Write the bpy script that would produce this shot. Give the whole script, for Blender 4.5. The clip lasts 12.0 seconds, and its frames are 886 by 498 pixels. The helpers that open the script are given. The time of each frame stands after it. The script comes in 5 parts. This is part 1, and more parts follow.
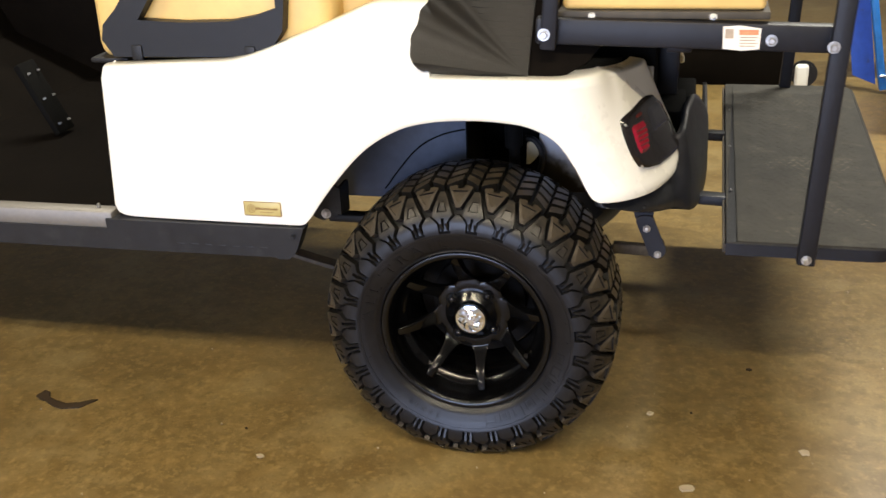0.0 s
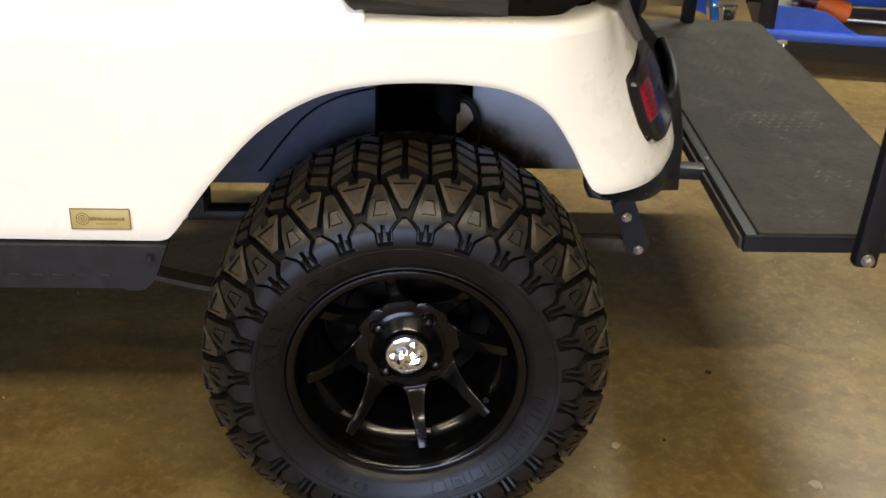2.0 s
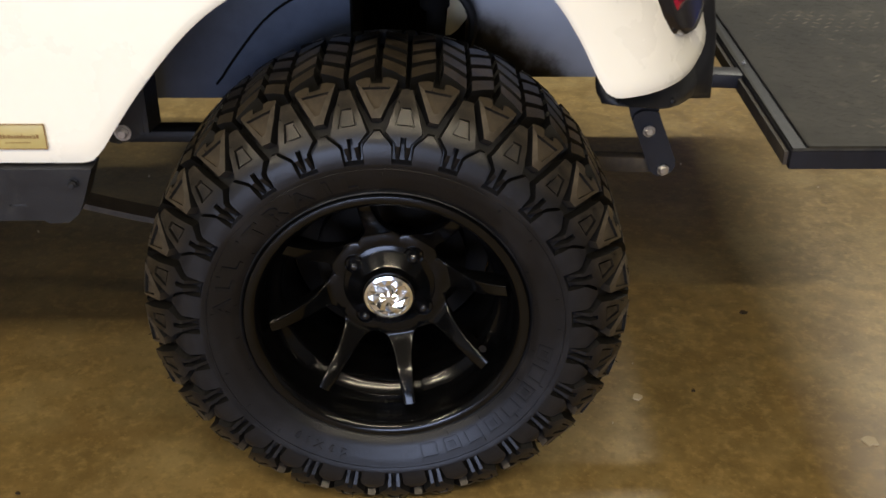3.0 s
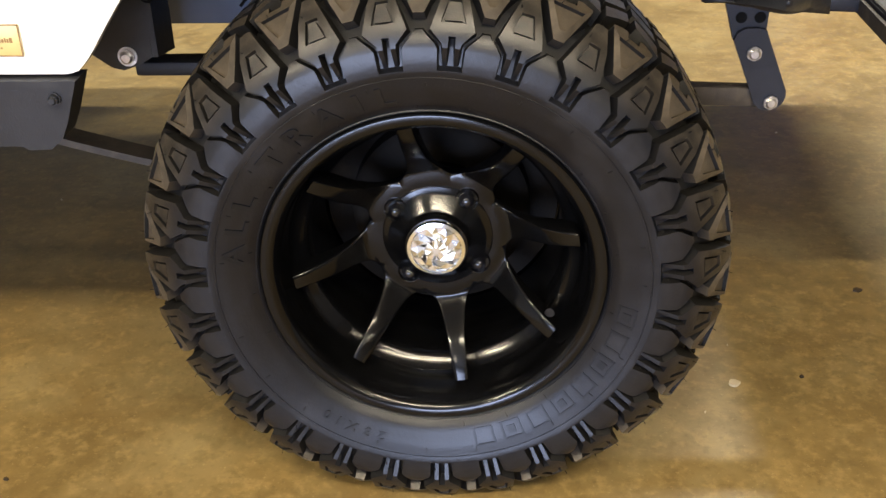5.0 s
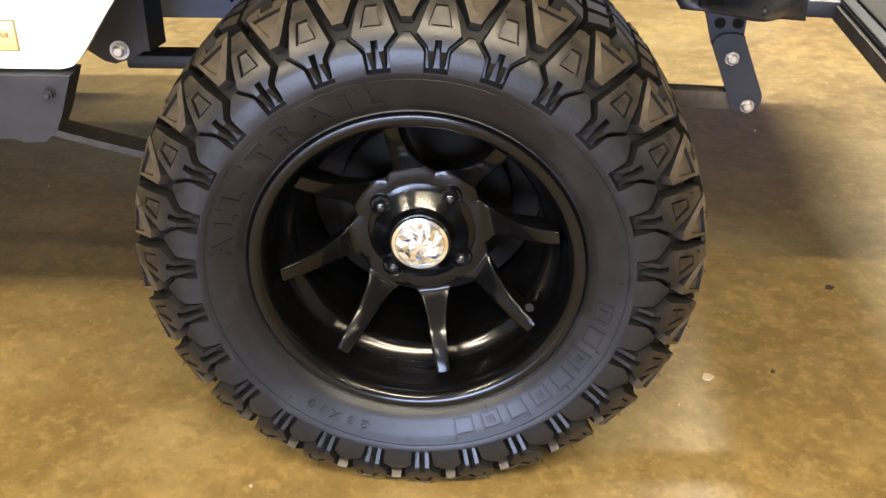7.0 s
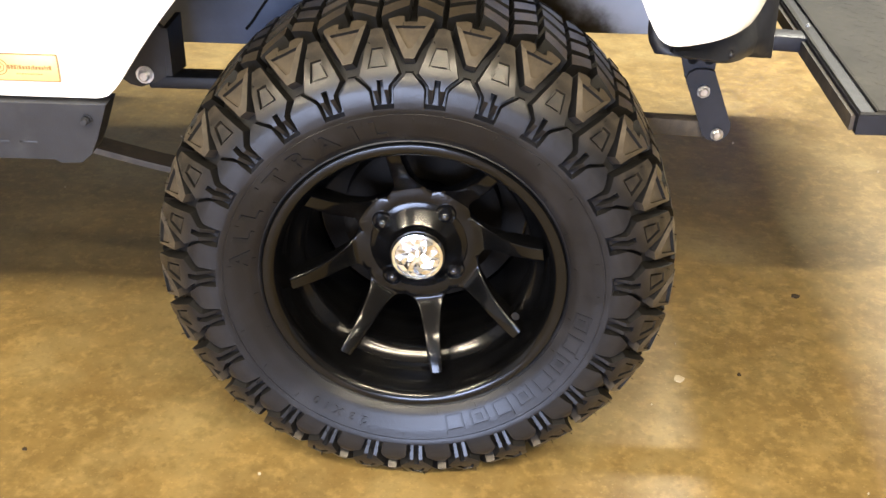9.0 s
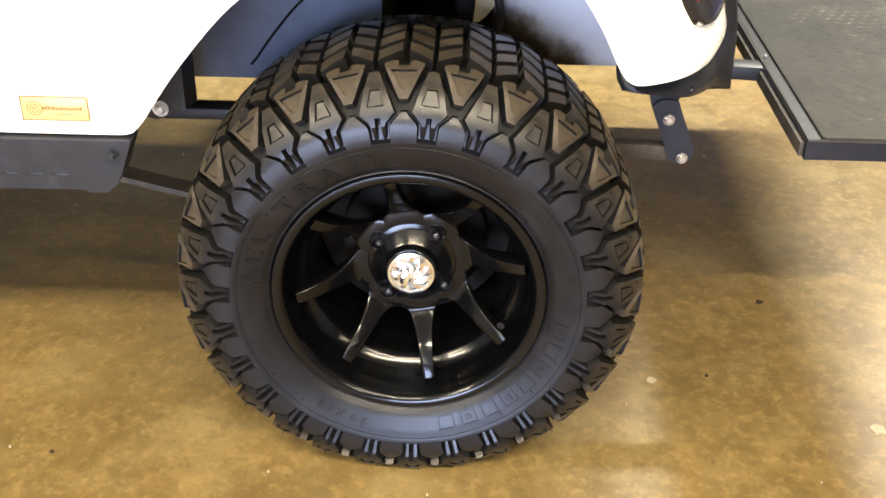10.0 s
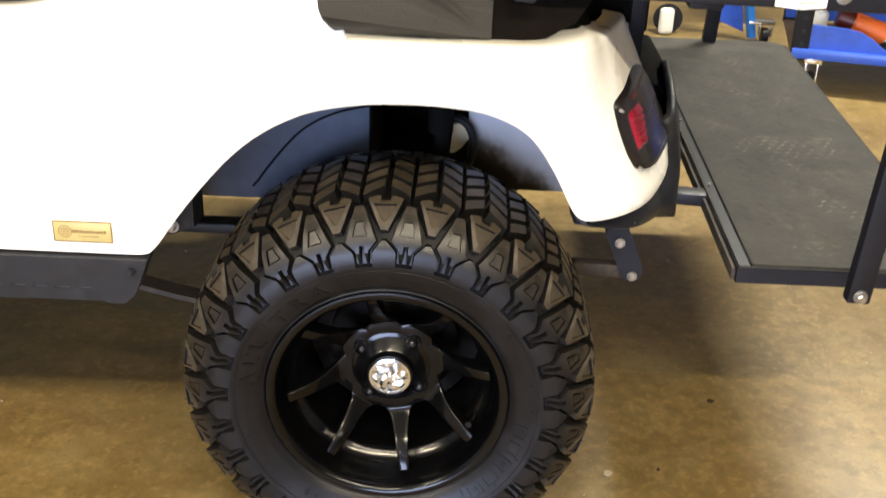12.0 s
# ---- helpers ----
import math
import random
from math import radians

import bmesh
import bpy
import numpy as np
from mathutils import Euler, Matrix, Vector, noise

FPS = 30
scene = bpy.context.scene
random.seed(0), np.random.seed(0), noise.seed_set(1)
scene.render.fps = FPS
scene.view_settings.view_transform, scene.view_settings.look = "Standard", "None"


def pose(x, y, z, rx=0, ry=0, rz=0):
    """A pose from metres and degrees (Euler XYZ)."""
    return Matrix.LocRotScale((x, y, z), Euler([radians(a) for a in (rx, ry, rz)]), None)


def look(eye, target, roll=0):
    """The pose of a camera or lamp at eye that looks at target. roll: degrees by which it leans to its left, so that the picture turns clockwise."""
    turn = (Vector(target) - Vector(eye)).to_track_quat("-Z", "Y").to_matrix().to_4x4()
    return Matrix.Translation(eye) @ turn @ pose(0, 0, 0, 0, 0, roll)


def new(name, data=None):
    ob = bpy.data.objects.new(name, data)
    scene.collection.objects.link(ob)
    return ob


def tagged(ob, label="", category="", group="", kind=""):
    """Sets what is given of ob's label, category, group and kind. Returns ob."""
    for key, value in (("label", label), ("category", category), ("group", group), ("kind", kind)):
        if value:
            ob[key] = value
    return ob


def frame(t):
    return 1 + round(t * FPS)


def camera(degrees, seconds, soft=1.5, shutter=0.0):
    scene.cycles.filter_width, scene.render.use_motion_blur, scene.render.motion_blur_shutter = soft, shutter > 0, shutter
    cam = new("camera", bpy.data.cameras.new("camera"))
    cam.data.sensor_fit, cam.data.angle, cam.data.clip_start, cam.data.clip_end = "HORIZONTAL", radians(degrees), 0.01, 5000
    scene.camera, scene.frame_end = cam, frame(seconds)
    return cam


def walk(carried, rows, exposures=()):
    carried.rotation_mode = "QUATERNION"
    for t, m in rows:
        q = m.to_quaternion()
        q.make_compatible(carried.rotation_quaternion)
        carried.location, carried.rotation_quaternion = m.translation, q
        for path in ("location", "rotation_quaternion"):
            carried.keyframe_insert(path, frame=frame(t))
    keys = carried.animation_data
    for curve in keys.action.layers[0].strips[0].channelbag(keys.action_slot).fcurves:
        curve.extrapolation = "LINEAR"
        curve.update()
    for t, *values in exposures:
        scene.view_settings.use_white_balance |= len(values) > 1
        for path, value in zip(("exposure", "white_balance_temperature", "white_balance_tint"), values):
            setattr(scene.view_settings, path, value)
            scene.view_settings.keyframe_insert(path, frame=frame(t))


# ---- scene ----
cam = camera(45.00, 12.0, shutter=0.4)
EXPOSURES = [(0.0, -1.36), (1.0, -1.47), (2.0, -1.80), (3.0, -1.88), (3.5, -1.55), (5.3, -0.58), (6.0, -0.33), (7.0, -0.20), (9.5, -0.12), (10.5, -0.40), (11.0, -0.60), (12.0, -0.88)]
PATH = [
    (0, (0.3980, -1.9623, 1.2529), (-0.0266, -0.1664, 0.4818), -2.10),
    (0.5, (0.1942, -1.8336, 1.2279), (-0.0548, -0.0103, 0.4446), 0.88),
    (1, (0.0365, -1.7098, 1.2061), (0.0961, 0.1109, 0.3805), 2.93),
    (1.5, (0.0006, -1.5559, 1.1646), (0.1209, 0.2451, 0.3033), 1.91),
    (1.7, (0.0200, -1.4980, 1.1290), (0.0850, 0.3190, 0.2960), 1.00),
    (2, (0.0032, -1.3903, 1.1258), (0.0645, 0.3968, 0.2301), 1.53),
    (2.5, (-0.0085, -1.3042, 1.0757), (0.0869, 0.4631, 0.1444), 0.91),
    (3, (0.0576, -1.1815, 0.9950), (0.0727, 0.5539, 0.0009), 0.14),
    (3.5, (0.0792, -1.1185, 0.9173), (0.0079, 0.6325, -0.0464), 0.66),
    (3.7, (0.0672, -1.0975, 0.8900), (-0.0170, 0.6545, -0.0714), -0.64),
    (5.3, (0.0694, -1.0177, 0.8118), (-0.0464, 0.7289, -0.1558), -1.58),
    (5.5, (0.0678, -1.0194, 0.8188), (-0.0463, 0.7254, -0.1521), -1.75),
    (6, (0.0718, -1.0286, 0.8291), (-0.0423, 0.7098, -0.1532), -1.12),
    (6.5, (0.0698, -1.0321, 0.8349), (-0.0327, 0.7002, -0.1593), -0.93),
    (7, (0.0695, -1.0421, 0.8364), (-0.0104, 0.6953, -0.1510), -0.14),
    (8.8, (0.0625, -1.1180, 0.9106), (0.0120, 0.6052, -0.1047), 1.20),
    (9, (0.0685, -1.1289, 0.9206), (0.0060, 0.5972, -0.0877), 1.01),
    (9.5, (0.0608, -1.1704, 0.9577), (0.0171, 0.5520, -0.0580), 1.59),
    (10, (0.0649, -1.2299, 1.0049), (0.0290, 0.4967, -0.0038), 0.90),
    (10.5, (0.0656, -1.2666, 1.0374), (0.0469, 0.4744, 0.0532), 0.45),
    (11, (0.0693, -1.2742, 1.0549), (0.0699, 0.4664, 0.0698), 0.50),
    (11.5, (0.0785, -1.3091, 1.0955), (0.0661, 0.4470, 0.1390), 0.75),
    (12, (0.0905, -1.3665, 1.1415), (0.0636, 0.4250, 0.2540), 2.00),
]
walk(cam, [(t, look(eye, target, roll)) for t, eye, target, roll in PATH], EXPOSURES)

# ---- light ----
world = bpy.data.worlds.new("world")
scene.world = world
world.use_nodes = True
world.node_tree.nodes["Background"].inputs[0].default_value = (0.9, 0.95, 1.0, 1)
world.node_tree.nodes["Background"].inputs[1].default_value = 0.05


def tube_light(x, y, z, length, width, watts, colour):
    """An unseen strip lamp along x that shines down, as key or as fill."""
    data = bpy.data.lights.new("key_or_fill_light", "AREA")
    data.shape, data.size, data.size_y = "RECTANGLE", length, width
    data.energy, data.color = watts, colour
    ob = new("key_or_fill_light", data)
    ob.location = (x, y, z)
    return ob


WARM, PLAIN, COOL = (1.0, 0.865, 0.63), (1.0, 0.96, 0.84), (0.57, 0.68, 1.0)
tube_light(0.55, -2.20, 2.65, 2.4, 0.12, 365, WARM)
# unseen lamps added to lift the floor and the shade in front
tube_light(-2.4, -2.4, 2.65, 1.2, 0.10, 300, WARM)
tube_light(-2.2, -5.0, 2.65, 1.2, 0.10, 150, WARM)
tube_light(2.4, -5.0, 2.65, 1.2, 0.10, 180, WARM)
# unseen lamps added to brighten the floor behind the cart
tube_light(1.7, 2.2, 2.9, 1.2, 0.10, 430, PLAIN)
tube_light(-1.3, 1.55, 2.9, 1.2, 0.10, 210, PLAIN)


def door_light():
    """The sky's light in the opening of the workshop door behind the camera."""
    data = bpy.data.lights.new("door_light", "AREA")
    data.shape, data.size, data.size_y = "RECTANGLE", 4.2, 2.0
    data.energy, data.color = 1350, COOL
    ob = new("door_light", data)
    ob.matrix_basis = pose(-1.7, -7.95, 1.1, 90, 0, 0)
    return ob


door_light()

# ---- materials ----


def material(name, colour, rough=0.5, metal=0.0, vary=0.15, scale=30.0, bump=0.0, bump_scale=200.0, coat=0.0, spec=0.5, stain=None, stain_scale=4.0, stain_low=0.5, stain_high=0.7):
    """A surface with fine and coarse variation of colour and gloss, relief, and stains of their own colour."""
    m = bpy.data.materials.new(name)
    m.use_nodes = True
    nt = m.node_tree
    b = nt.nodes["Principled BSDF"]
    co = nt.nodes.new("ShaderNodeTexCoord")

    def noise_node(sc, detail, rough_n=0.6):
        n = nt.nodes.new("ShaderNodeTexNoise")
        n.inputs["Scale"].default_value, n.inputs["Detail"].default_value, n.inputs["Roughness"].default_value = sc, detail, rough_n
        nt.links.new(co.outputs["Object"], n.inputs["Vector"])
        return n

    n1, n2 = noise_node(scale, 6), noise_node(scale / 8, 3)
    mix = nt.nodes.new("ShaderNodeMath")
    mix.operation = "MULTIPLY"
    nt.links.new(n1.outputs["Fac"], mix.inputs[0])
    nt.links.new(n2.outputs["Fac"], mix.inputs[1])
    ramp = nt.nodes.new("ShaderNodeValToRGB")
    dark = [c * (1 - vary) for c in colour]
    lite = [min(1, c * (1 + vary)) for c in colour]
    ramp.color_ramp.elements[0].position, ramp.color_ramp.elements[1].position = 0.12, 0.4
    ramp.color_ramp.elements[0].color, ramp.color_ramp.elements[1].color = (*dark, 1), (*lite, 1)
    nt.links.new(mix.outputs[0], ramp.inputs[0])
    out = ramp.outputs[0]
    if stain:
        n3 = noise_node(stain_scale, 5, 0.65)
        r3 = nt.nodes.new("ShaderNodeValToRGB")
        r3.color_ramp.elements[0].position, r3.color_ramp.elements[1].position = stain_low, stain_high
        nt.links.new(n3.outputs["Fac"], r3.inputs[0])
        mx = nt.nodes.new("ShaderNodeMix")
        mx.data_type = "RGBA"
        nt.links.new(r3.outputs[0], mx.inputs["Factor"])
        nt.links.new(out, mx.inputs["A"])
        mx.inputs["B"].default_value = (*stain, 1)
        out = mx.outputs["Result"]
    nt.links.new(out, b.inputs["Base Color"])
    rr = nt.nodes.new("ShaderNodeMapRange")
    rr.inputs["To Min"].default_value, rr.inputs["To Max"].default_value = max(0.02, rough * 0.8), min(1, rough * 1.2)
    nt.links.new(n1.outputs["Fac"], rr.inputs["Value"])
    nt.links.new(rr.outputs[0], b.inputs["Roughness"])
    b.inputs["Metallic"].default_value = metal
    b.inputs["Specular IOR Level"].default_value = spec
    b.inputs["Coat Weight"].default_value = coat
    b.inputs["Coat Roughness"].default_value = 0.08
    if bump:
        nb = noise_node(bump_scale, 4)
        bp = nt.nodes.new("ShaderNodeBump")
        bp.inputs["Strength"].default_value, bp.inputs["Distance"].default_value = bump, 0.002
        nt.links.new(nb.outputs["Fac"], bp.inputs["Height"])
        nt.links.new(bp.outputs[0], b.inputs["Normal"])
    return m




def concrete():
    """Sealed concrete: ochre with clouds, finer mottling, dark pits and pale grit, and an uneven sheen."""
    m = material("sealed_concrete", (0.181, 0.121, 0.041), 0.40, vary=0.30, scale=30, bump=0.14, bump_scale=110, stain=(0.249, 0.186, 0.080), stain_scale=5, stain_low=0.46, stain_high=0.74)
    nt = m.node_tree
    b = nt.nodes["Principled BSDF"]
    out = b.inputs["Base Color"].links[0].from_socket
    co = next(n for n in nt.nodes if n.bl_idname == "ShaderNodeTexCoord")
    for sc, detail, low, high, most, colour in ((2.2, 4, 0.50, 0.72, 0.70, (0.125, 0.080, 0.028)), (9, 5, 0.50, 0.66, 0.45, (0.150, 0.092, 0.027)), (24, 6, 0.50, 0.64, 0.50, (0.112, 0.072, 0.022)), (60, 5, 0.52, 0.66, 0.40, (0.32, 0.225, 0.085)), (110, 4, 0.56, 0.66, 0.30, (0.085, 0.054, 0.018)), (200, 2, 0.64, 0.72, 0.30, (0.46, 0.35, 0.17))):
        n = nt.nodes.new("ShaderNodeTexNoise")
        n.inputs["Scale"].default_value, n.inputs["Detail"].default_value, n.inputs["Roughness"].default_value = sc, detail, 0.65
        nt.links.new(co.outputs["Object"], n.inputs["Vector"])
        r = nt.nodes.new("ShaderNodeMapRange")
        r.inputs["From Min"].default_value, r.inputs["From Max"].default_value = low, high
        r.inputs["To Max"].default_value = most
        nt.links.new(n.outputs["Fac"], r.inputs["Value"])
        mx = nt.nodes.new("ShaderNodeMix")
        mx.data_type = "RGBA"
        nt.links.new(r.outputs[0], mx.inputs["Factor"])
        nt.links.new(out, mx.inputs["A"])
        mx.inputs["B"].default_value = (*colour, 1)
        out = mx.outputs["Result"]
    nt.links.new(out, b.inputs["Base Color"])
    return m


CONCRETE = concrete()
WALL = material("painted_block", (0.42, 0.40, 0.36), 0.8, vary=0.08, scale=12, bump=0.1)
CEILING = material("ceiling_paint", (0.36, 0.35, 0.33), 0.9, vary=0.05)
WHITE = material("white_body_plastic", (0.85, 0.825, 0.74), 0.28, vary=0.02, scale=8, coat=0.4)
SIDEWALL = material("sidewall_rubber", (0.0042, 0.0045, 0.0060), 0.40, vary=0.25, scale=40, bump=0.06, bump_scale=300, spec=0.25, stain=(0.011, 0.009, 0.007), stain_scale=10, stain_low=0.52, stain_high=0.8)
WALLS = material("plain_black_rubber", (0.0042, 0.0038, 0.0034), 0.6, vary=0.3, scale=60, bump=0.1, spec=0.25)


def dusty_rubber():
    """Black rubber that carries brown road dust on the tread and none low on the sidewall."""
    m = material("tyre_rubber", (0.0034, 0.0037, 0.0052), 0.37, vary=0.25, scale=40, bump=0.12, bump_scale=280, spec=0.34, stain=(0.0128, 0.0132, 0.0160), stain_scale=12, stain_low=0.52, stain_high=0.74)
    nt = m.node_tree
    b = nt.nodes["Principled BSDF"]
    co = next(n for n in nt.nodes if n.bl_idname == "ShaderNodeTexCoord")
    flat = nt.nodes.new("ShaderNodeVectorMath")
    flat.operation = "MULTIPLY"
    flat.inputs[1].default_value = (1, 0, 1)
    size = nt.nodes.new("ShaderNodeVectorMath")
    size.operation = "LENGTH"
    r = nt.nodes.new("ShaderNodeMapRange")
    r.interpolation_type = "SMOOTHSTEP"
    r.inputs["From Min"].default_value, r.inputs["From Max"].default_value = 0.246, 0.280
    n = nt.nodes.new("ShaderNodeTexNoise")
    n.inputs["Scale"].default_value, n.inputs["Detail"].default_value, n.inputs["Roughness"].default_value = 22, 6, 0.7
    nt.links.new(co.outputs["Object"], n.inputs["Vector"])
    nt.links.new(co.outputs["Object"], flat.inputs[0])
    nt.links.new(flat.outputs[0], size.inputs[0])
    nt.links.new(size.outputs["Value"], r.inputs["Value"])
    ramp = nt.nodes.new("ShaderNodeValToRGB")
    ramp.color_ramp.elements[0].position, ramp.color_ramp.elements[1].position = 0.36, 0.68
    ramp.color_ramp.elements[0].color, ramp.color_ramp.elements[1].color = (0.0095, 0.0080, 0.0060, 1), (0.068, 0.053, 0.035, 1)
    nt.links.new(n.outputs["Fac"], ramp.inputs[0])
    mx = nt.nodes.new("ShaderNodeMix")
    mx.data_type = "RGBA"
    nt.links.new(r.outputs[0], mx.inputs["Factor"])
    nt.links.new(b.inputs["Base Color"].links[0].from_socket, mx.inputs["A"])
    nt.links.new(ramp.outputs[0], mx.inputs["B"])
    nt.links.new(mx.outputs["Result"], b.inputs["Base Color"])
    return m

TYRE = dusty_rubber()
RIM = material("satin_black_alloy", (0.0015, 0.0015, 0.0016), 0.16, vary=0.25, scale=80, spec=0.30)
NUT = material("gloss_black_nut", (0.004, 0.004, 0.005), 0.10, vary=0.2, scale=80, spec=0.5)
CHROME = material("chrome", (0.88, 0.91, 0.96), 0.13, 1.0, vary=0.05, scale=60)
STEEL = material("zinc_steel", (0.48, 0.47, 0.45), 0.36, 1.0, vary=0.25, scale=120)
BLACK = material("black_plastic", (0.0085, 0.0085, 0.0095), 0.5, vary=0.25, scale=50, bump=0.15, bump_scale=500, spec=0.35)
LINER = material("liner_plastic", (0.060, 0.076, 0.112), 0.45, vary=0.2, scale=40, bump=0.1, bump_scale=300)
BUMPER = material("weathered_black_plastic", (0.011, 0.0115, 0.0140), 0.5, vary=0.3, scale=40, bump=0.15, bump_scale=400, spec=0.4, stain=(0.028, 0.028, 0.028), stain_scale=24, stain_low=0.55, stain_high=0.8)
FRAME = material("powder_coat", (0.0065, 0.0072, 0.0115), 0.48, vary=0.25, scale=90, bump=0.15, bump_scale=700, spec=0.35)
RUST = material("rusty_steel", (0.034, 0.026, 0.018), 0.7, vary=0.5, scale=60, bump=0.3, stain=(0.085, 0.066, 0.042), stain_scale=20, stain_low=0.5, stain_high=0.75)
MAT = material("rubber_mat", (0.036, 0.034, 0.029), 0.75, vary=0.35, scale=90, bump=0.5, bump_scale=600, spec=0.3, stain=(0.085, 0.078, 0.058), stain_scale=14, stain_low=0.56, stain_high=0.8)
TAN = material("tan_vinyl", (0.68, 0.46, 0.16), 0.5, vary=0.1, scale=20, bump=0.2, bump_scale=250)
# near-black, with the cabin's shade put into the colour
DARK_BROWN = material("near_black_brown", (0.0045, 0.0034, 0.0025), 0.9, vary=0.3, scale=60, bump=0.2, spec=0.04)
# one black for dark parts and for sheets that stand in for shade
DARK = material("matt_black", (0.0035, 0.0034, 0.0032), 0.85, vary=0.3, scale=60, bump=0.2, spec=0.08)


def brown_cornered_panel():
    """The pale inner panel, dark brown past a ragged slanting edge towards its lower corner."""
    m = material("brown_cornered_plastic", (0.46, 0.49, 0.54), 0.45, vary=0.08, scale=20)
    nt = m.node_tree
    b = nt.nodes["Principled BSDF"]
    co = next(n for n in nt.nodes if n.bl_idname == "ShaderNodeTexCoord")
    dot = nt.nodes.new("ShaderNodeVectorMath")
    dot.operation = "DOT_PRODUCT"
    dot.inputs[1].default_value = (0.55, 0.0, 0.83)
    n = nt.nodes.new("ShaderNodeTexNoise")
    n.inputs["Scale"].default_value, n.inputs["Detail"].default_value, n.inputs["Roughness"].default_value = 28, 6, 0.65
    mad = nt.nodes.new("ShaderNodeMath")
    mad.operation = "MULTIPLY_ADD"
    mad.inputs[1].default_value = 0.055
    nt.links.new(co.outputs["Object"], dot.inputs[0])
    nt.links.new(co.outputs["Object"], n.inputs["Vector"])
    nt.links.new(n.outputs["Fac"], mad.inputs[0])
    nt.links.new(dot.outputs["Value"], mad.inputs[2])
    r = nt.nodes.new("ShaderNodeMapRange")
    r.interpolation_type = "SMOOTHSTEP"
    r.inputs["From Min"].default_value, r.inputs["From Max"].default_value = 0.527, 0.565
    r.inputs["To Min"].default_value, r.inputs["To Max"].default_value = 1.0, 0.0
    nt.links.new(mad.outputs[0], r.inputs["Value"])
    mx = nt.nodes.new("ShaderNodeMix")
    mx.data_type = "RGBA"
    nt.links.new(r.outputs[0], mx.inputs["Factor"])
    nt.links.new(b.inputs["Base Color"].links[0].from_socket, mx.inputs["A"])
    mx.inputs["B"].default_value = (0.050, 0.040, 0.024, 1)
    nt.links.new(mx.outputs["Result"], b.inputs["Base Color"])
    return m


BROWN_CORNERED = brown_cornered_panel()
GRIME = material("greasy_steel", (0.006, 0.0045, 0.003), 0.7, vary=0.5, scale=40, bump=0.3, spec=0.10, stain=(0.020, 0.015, 0.009), stain_scale=14, stain_low=0.5, stain_high=0.75)
ALU = material("brushed_aluminium", (0.20, 0.185, 0.165), 0.55, 0.6, vary=0.1, scale=100)
GOLD = material("gold_badge", (0.44, 0.36, 0.14), 0.42, 0.1, vary=0.1, scale=50)
INK = material("badge_ink", (0.20, 0.11, 0.03), 0.6, vary=0.2)
RED = material("red_lens", (0.22, 0.006, 0.020), 0.12, vary=0.2, coat=1.0)
SMOKE = material("smoked_lens", (0.010, 0.008, 0.008), 0.22, vary=0.1, coat=0.35)
BLUE = material("blue_paint", (0.03, 0.10, 0.55), 0.35, vary=0.15, scale=30, stain=(0.05, 0.06, 0.12), stain_scale=12, stain_low=0.62, stain_high=0.75)
SKY_BLUE = material("light_blue_paint", (0.03, 0.20, 0.62), 0.35, vary=0.15, scale=30)
ORANGE = material("orange_plastic", (0.80, 0.16, 0.03), 0.4, vary=0.08)
REDPAINT = material("red_paint", (0.5, 0.03, 0.02), 0.4)
DARKRED = material("dark_red_plastic", (0.07, 0.008, 0.006), 0.4, vary=0.1)
PALE = material("pale_plastic", (0.75, 0.75, 0.70), 0.4, vary=0.05)
CREAM = material("cream_sheet", (0.80, 0.71, 0.47), 0.5, vary=0.1, scale=60)
FADED = material("faded_orange_print", (0.62, 0.22, 0.10), 0.5, vary=0.3, scale=120)
PALEINK = material("faded_brown_print", (0.42, 0.33, 0.24), 0.5, vary=0.3, scale=120)
BOARD = material("stained_seat_board", (0.055, 0.046, 0.034), 0.7, vary=0.35, scale=40)
SIDELENS = material("grey_smoked_lens", (0.022, 0.023, 0.030), 0.30, vary=0.15, scale=60, coat=0.3)
STICKER = material("paper_label", (0.75, 0.70, 0.62), 0.5, vary=0.05)
WOOD = material("dirty_plywood", (0.13, 0.09, 0.05), 0.7, vary=0.3, scale=20)
DIRT = material("dried_spill", (0.035, 0.022, 0.010), 0.6, vary=0.3)
RIB = material("ribbed_rubber", (0.015, 0.0135, 0.0115), 0.55, vary=0.3, scale=60, bump=0.2, bump_scale=300, spec=0.35)
WORN = material("worn_tread_rubber", (0.040, 0.038, 0.032), 0.7, vary=0.3, scale=90, spec=0.3, stain=(0.165, 0.150, 0.105), stain_scale=6, stain_low=0.50, stain_high=0.68)
FLECK = material("paint_fleck", (0.40, 0.33, 0.22), 0.7, vary=0.2)

# ---- helpers ----


def world_of(ob):
    return world_of(ob.parent) + ob.location if ob and ob.parent else (ob.location.copy() if ob else Vector())


def link(name, mesh, mats, parent=None, label="", at=None, smooth=None):
    """A mesh object whose mesh is given about at; a child keeps its place in the world."""
    ob = new(name, mesh)
    for m in mats if isinstance(mats, (list, tuple)) else [mats]:
        if m.name not in mesh.materials:
            mesh.materials.append(m)
    here = Vector(at or (0, 0, 0))
    if parent:
        ob.parent = parent
        ob.location = here - world_of(parent)
    else:
        ob.location = here
    return tagged(ob, label) if label else ob


def part(name, bm, mats, parent=None, label="", at=(0, 0, 0), smooth=40):
    """Links a bmesh, which is written in world coordinates, as one object with its origin at `at`."""
    bmesh.ops.translate(bm, vec=-Vector(at), verts=bm.verts)
    bm.normal_update()
    mesh = bpy.data.meshes.new(name)
    for f in bm.faces:
        f.smooth = smooth > 0
    for e in bm.edges:
        if len(e.link_faces) == 2 and e.calc_face_angle(0) > radians(smooth):
            e.smooth = False
    bm.to_mesh(mesh)
    bm.free()
    return link(name, mesh, mats, parent, label, at)


